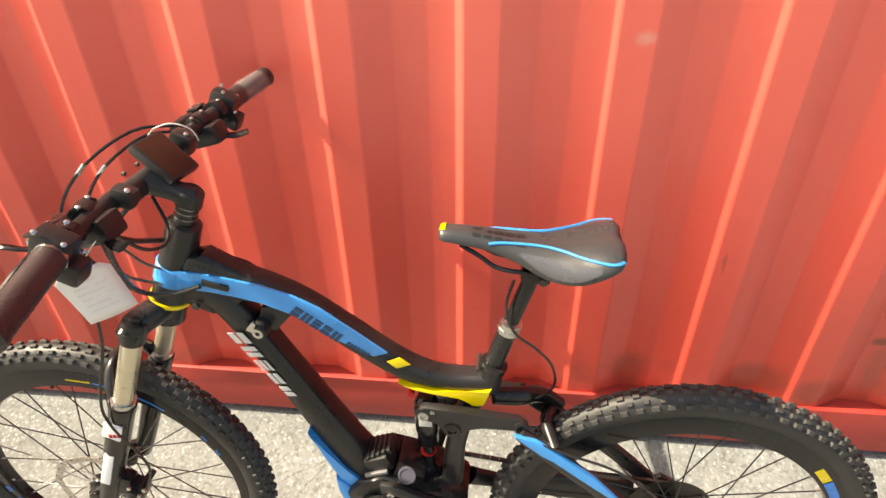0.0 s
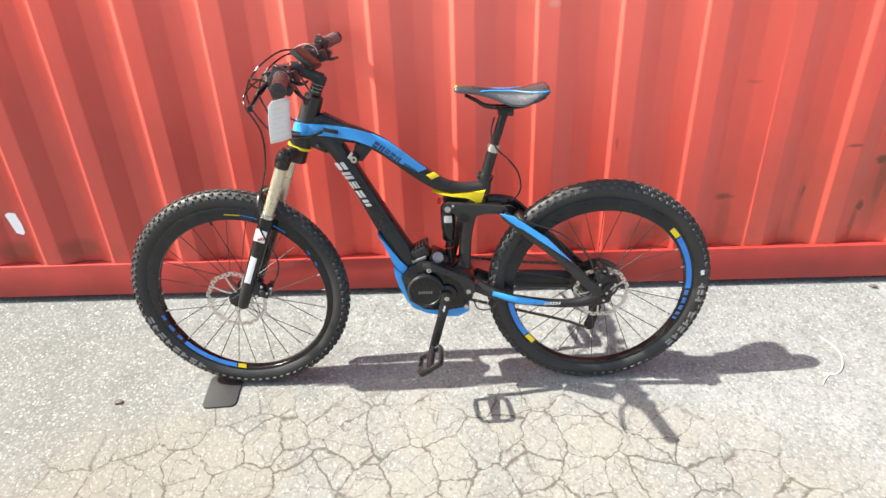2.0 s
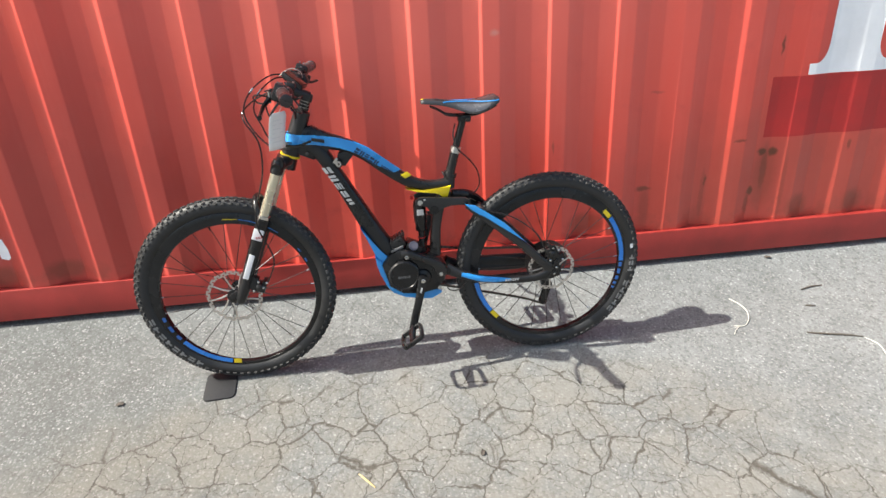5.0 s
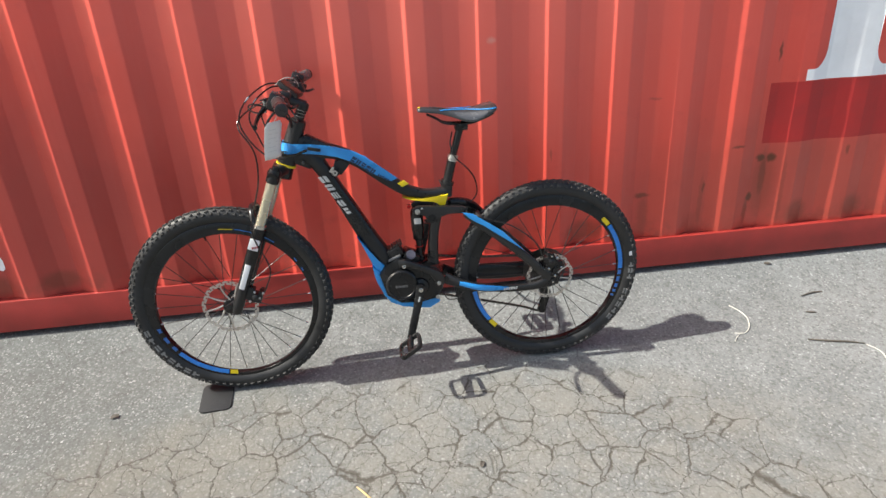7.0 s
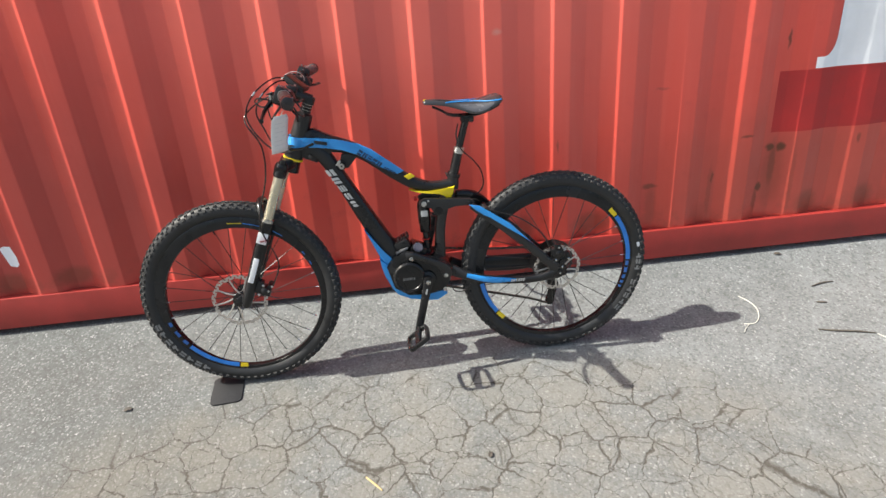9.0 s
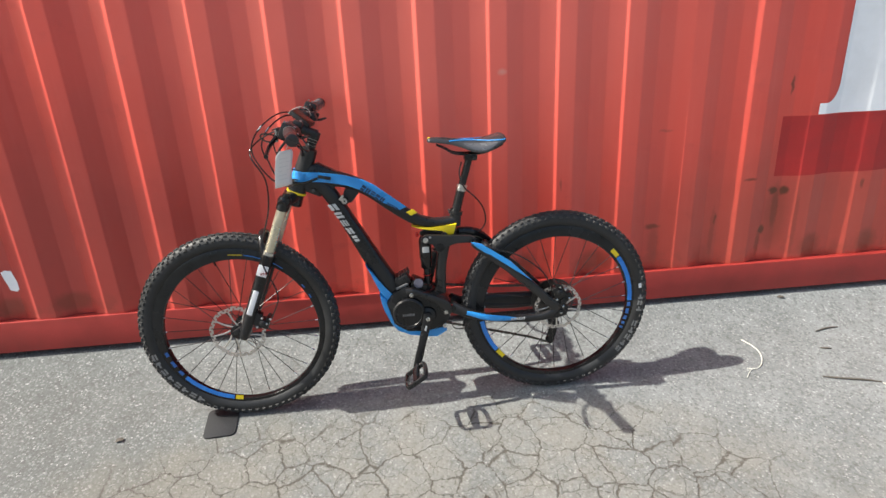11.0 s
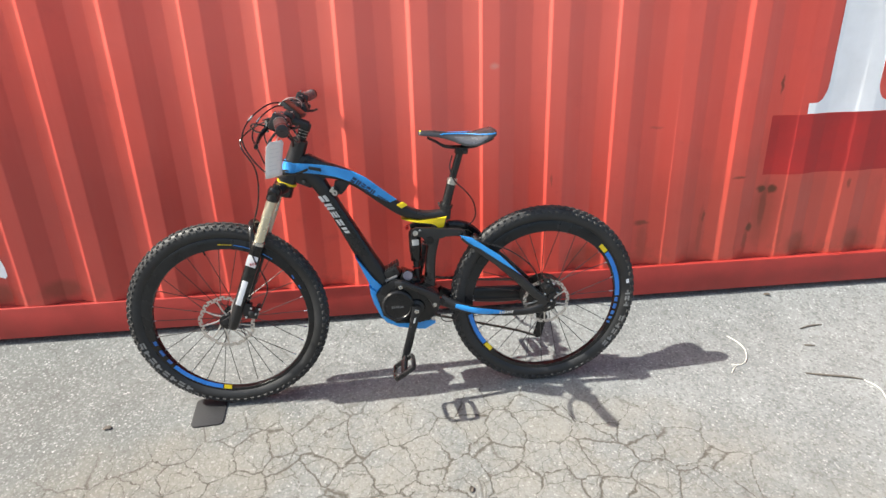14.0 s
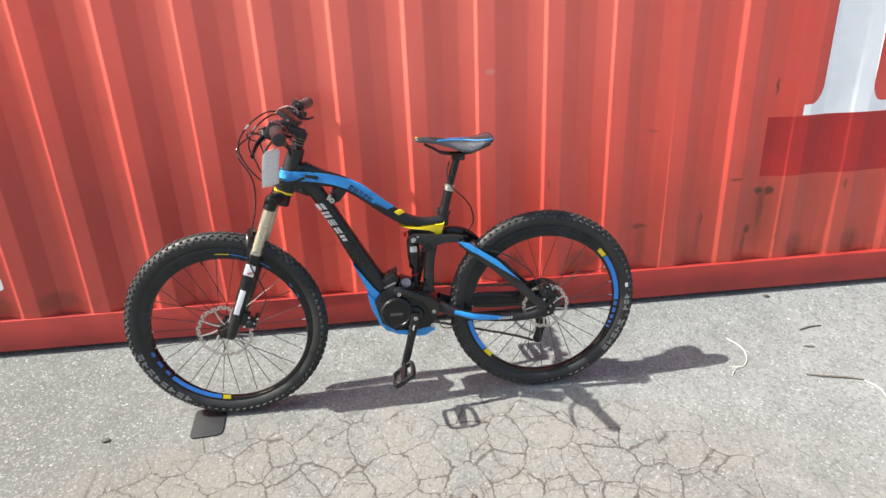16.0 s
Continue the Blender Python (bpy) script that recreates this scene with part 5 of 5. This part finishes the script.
for s in (-1, 1):
    d = Vector((-0.270, 0, -0.963)) * (1 if s < 0 else -1)
    tip = CRANK + d * 0.180
    rows = [CRANK + d * k for k in (-0.014, 0.03, 0.09, 0.14, 0.194)]
    part("crank_arm", sweep(bmesh.new(), [(p.x, s * y, p.z, h, 0.0075) for p, y, h in zip(rows, (0.086, 0.090, 0.097, 0.100, 0.100), (0.019, 0.0165, 0.0145, 0.0150, 0.013))], 14, power=3), SATIN, bike, "black crank arm")
    part("crank_bolt", lathe([(0.008, 0), (0.008, 0.003), (0.005, 0.004)], (CRANK.x, s * 0.094, CRANK.z), (0, s, 0), 14), STEEL if s < 0 else SATIN, bike)
    if s < 0:
        for k, long in ((0.035, 0.020), (0.125, 0.026)):
            c = CRANK + d * k
            part("crank_print", block((0.006, 0.0015, long), Matrix.Translation((c.x, -0.0985 - 0.055 * k, c.z)) @ pose(0, 0, 0, 0, 15.7, 0), 0.0005), PRINT, bike, "pale print on the crank")
    # platform pedal: rounded open cage on a spindle
    pm = Matrix.Translation((tip.x - 0.008, s * (0.160 if s < 0 else 0.152), tip.z - (0.012 if s < 0 else 0.010))) @ pose(0, 0, 0, 0, -34 if s < 0 else 2, 0)
    loop = [(-0.028, -0.046), (0.028, -0.046), (0.040, -0.034), (0.040, 0.034), (0.028, 0.046), (-0.028, 0.046), (-0.040, 0.034), (-0.040, -0.034)]
    pts = [pm @ Vector((x, y, 0)) for x, y in loop + loop[:1]]
    pedal = part("pedal", sweep(bmesh.new(), [(*p, 0.0068, 0.0090) for p in pts], 8, pm.to_3x3() @ Vector((0, 0, 1)), 3, 2), BLACK, bike, "black platform pedal")
    part("spindle", tube([Vector((tip.x, s * 0.104, tip.z)), pm @ Vector((0, s * 0.046, 0))], 0.0095, 10, 1), SATIN, pedal)
    part("pedal_body", block((0.019, 0.086, 0.020), pm, 0.004), SATIN, pedal)
    for x, y in ((-0.034, -0.04), (0.034, -0.04), (0.034, 0.04), (-0.034, 0.04), (-0.04, 0), (0.04, 0)):
        part("grip_pin", tube([pm @ Vector((x, y, -0.011)), pm @ Vector((x, y, 0.011))], 0.0024, 5, 1), STEEL, pedal)
part("chainring", lathe([(0.070, 0.046), (0.074, 0.047), (0.074, 0.050), (0.070, 0.051), (0.050, 0.050), (0.050, 0.047)], CRANK, (0, 1, 0), 40, closed=True), SATIN, bike, "black chainring")
for i, r in enumerate((0.084, 0.074, 0.065, 0.057, 0.050, 0.044, 0.039, 0.034, 0.030, 0.026)):
    bm = lathe([(r - 0.008, 0.026 + 0.0040 * i), (r, 0.0262 + 0.0040 * i), (r, 0.0276 + 0.0040 * i), (r - 0.008, 0.028 + 0.0040 * i)], (0, 0, 0), (0, 1, 0), 36, None, True)
    part("sprocket", bm, SPOKE, rear, "dark steel sprocket")
bm = plate([(0.150, 0.285), (0.180, 0.290), (0.196, 0.262), (0.176, 0.190), (0.158, 0.170), (0.146, 0.186), (0.160, 0.230)], 0.042, 0.046, 0.001)
plate([(0.150, 0.285), (0.180, 0.290), (0.196, 0.262), (0.176, 0.190), (0.158, 0.170), (0.146, 0.186), (0.160, 0.230)], 0.056, 0.060, 0.001, bm)
for x, z in ((0.172, 0.268), (0.161, 0.186)):
    lathe([(0.004, -0.006), (0.018, -0.004), (0.018, 0.004), (0.004, 0.006)], (x, 0.051, z), (0, 1, 0), 16, bm)
tube([(0.164, 0.075, 0.345), (0.180, 0.078, 0.310), (0.170, 0.066, 0.280)], 0.012, 8, 3, bm)
part("rear_derailleur", bm, SATIN, bike, "black rear derailleur")


def chain(points):
    bm = bmesh.new()
    pts = smooth([(x, 0.049, z) for x, z in points], 12)
    for a, b in zip(pts, pts[1:]):
        a, b = Vector(a), Vector(b)
        block(((b - a).length * 0.95, 0.006, 0.008), Matrix.Translation((a + b) / 2) @ Matrix.Rotation(-math.atan2(b.z - a.z, b.x - a.x), 4, "Y"), 0, bm)
    return bm


part("chain", chain([(-0.326, 0.468), (-0.10, 0.438), (0.160, 0.415), (0.200, 0.380), (0.185, 0.270), (0.165, 0.220), (0.150, 0.180), (0.05, 0.214), (-0.326, 0.320)]), SPOKE, bike, "dark drive chain")

# ---- loose things ----
tag = thing("paper_tag", "blank white paper price tag hanging from the handlebar", "tag", (-0.726, -0.545, 1.014))
ACROSS, FALL = Vector((0.64, 0.768, 0.0)), Vector((-0.030, 0.058, -0.126))
OUT = ACROSS.cross(FALL).normalized()


def tag_point(u, f, proud=0.0):
    """A place on the bowed card: u across from -1 to 1, f down from 0 to 1."""
    return ACROSS * (u * 0.034) + FALL * f + OUT * (0.004 * math.sin(f * 3.0) + 0.003 * u * u + proud)


bm = bmesh.new()
rows = [[bm.verts.new(tag_point(u * (1 if i else 0.7), i / 8)) for u in (-1, -0.5, 0, 0.5, 1)] for i in range(9)]
for a, b in zip(rows, rows[1:]):
    for j in range(4):
        bm.faces.new((a[j], a[j + 1], b[j + 1], b[j]))
card = part("card", bm, PAPER, tag)
with_depth(card, 0.0006)
side_out = 1 if OUT.y < 0 else -1
bm = bmesh.new()
for i, w in enumerate((0.9, 1.2, 1.0, 1.3, 0.9, 1.1)):
    f = 0.2 + 0.115 * i
    bm.faces.new([bm.verts.new(tag_point(-0.65 + q[0] * w, f + q[1] * 0.022, 0.0012 * side_out)) for q in ((0, 0), (1, 0), (1, 1), (0, 1))])
lines = part("printed_lines", bm, INK, card, "faint grey printed lines")
part("string", tube([(0, 0, 0.0), (0.012, 0.010, 0.020), (0.030, 0.014, 0.040)], 0.0009, 5), WIRE, tag, "thin string loop")

pad = []
for cx, cz, first in ((0.034, 0.056, 0), (-0.034, 0.056, 90), (-0.034, -0.056, 180), (0.034, -0.056, 270)):
    pad += [(cx + 0.017 * math.cos(radians(first + 18 * k)), cz + 0.017 * math.sin(radians(first + 18 * k))) for k in range(6)]
bm = plate(pad, 0.0, 0.006, 0.002)
bmesh.ops.rotate(bm, cent=(0, 0, 0), matrix=Matrix.Rotation(radians(-90), 3, "X"), verts=bm.verts[:])
mat = part("rubber_mat", bm, MAT)
lowest = min(v.co.z for v in mat.data.vertices)
for v in mat.data.vertices:
    v.co.z -= lowest
mat.scale = (1.12, 1.0, 1.0)
mat.location, mat.rotation_euler = (-1.118, -0.458, ground_z(-0.458)), (math.atan(SLOPE), 0, radians(4))
tagged(mat, "flat black rubber pad under the front tyre", "rubber pad")



def lying(name, points, r, material):
    """A thin thing lying on the yard: points of x, y and height over the ground."""
    return part(name, tube([(x, y, ground_z(y) + h) for x, y, h in points], r, 7), material)


tagged(lying("loose_string", [(1.045, -0.255, 0.003), (1.068, -0.300, 0.004), (1.072, -0.350, 0.003), (1.046, -0.405, 0.004), (1.008, -0.437, 0.003), (0.966, -0.432, 0.003)], 0.0021, WIRE), "pale loose string curled on the asphalt", "string")
tagged(lying("loose_string", [(0.982, -0.440, 0.003), (0.958, -0.460, 0.004), (0.938, -0.482, 0.003)], 0.0015, WIRE), "short pale string end on the asphalt", "string")
for pts, r in (([(1.230, -0.517, 0.004), (1.30, -0.540, 0.006), (1.37, -0.556, 0.005), (1.430, -0.576, 0.004)], 0.0040), ([(1.395, -0.245, 0.004), (1.45, -0.232, 0.005), (1.508, -0.229, 0.004)], 0.0040), ([(1.342, -0.350, 0.003), (1.362, -0.357, 0.004), (1.382, -0.360, 0.003)], 0.0045)):
    tagged(lying("twig", pts, [r * 0.7] + [r] * (len(pts) - 2) + [r * 0.5], TWIG), "thin dark twig lying on the asphalt", "twig", "twigs on the ground")
tagged(lying("twig", [(1.432, -0.580, 0.003), (1.455, -0.63, 0.004), (1.434, -0.70, 0.003)], 0.0018, WIRE), "pale thin stalk lying on the asphalt", "twig", "twigs on the ground")
tagged(lying("straw_stalk", [(-0.592, -0.930, 0.003), (-0.570, -0.955, 0.005), (-0.542, -0.985, 0.003)], [0.002, 0.0032, 0.002], STRAW), "yellow straw stalk on the cracked asphalt", "straw")


def dry_leaf(at, turn, size):
    bm = bmesh.new()
    rows = []
    for i in range(7):
        f = i / 6
        w = 0.42 * math.sin(math.pi * (0.06 + 0.88 * f)) * (0.8 + 0.2 * math.sin(9 * f))
        rows.append([bm.verts.new(((f - 0.5) * size, v * w * size, 0.002 + 0.10 * size * (v * v) + 0.12 * size * math.sin(f * 3))) for v in (-1, -0.5, 0, 0.5, 1)])
    for a, b in zip(rows, rows[1:]):
        for j in range(4):
            bm.faces.new((a[j], a[j + 1], b[j + 1], b[j]))
    ob = with_depth(part("dry_leaf", bm, TWIG), 0.0007)
    ob.location, ob.rotation_euler = (at[0], at[1], ground_z(at[1])), (math.atan(SLOPE), 0, radians(turn))
    return tagged(ob, "small curled dark dry leaf on the asphalt", "leaf", "leaves on the ground")


dry_leaf((-1.474, -0.500, 0), 10, 0.031)
dry_leaf((-0.187, -0.906, 0), 70, 0.026)
dry_leaf((1.366, -0.030, 0), -20, 0.030)
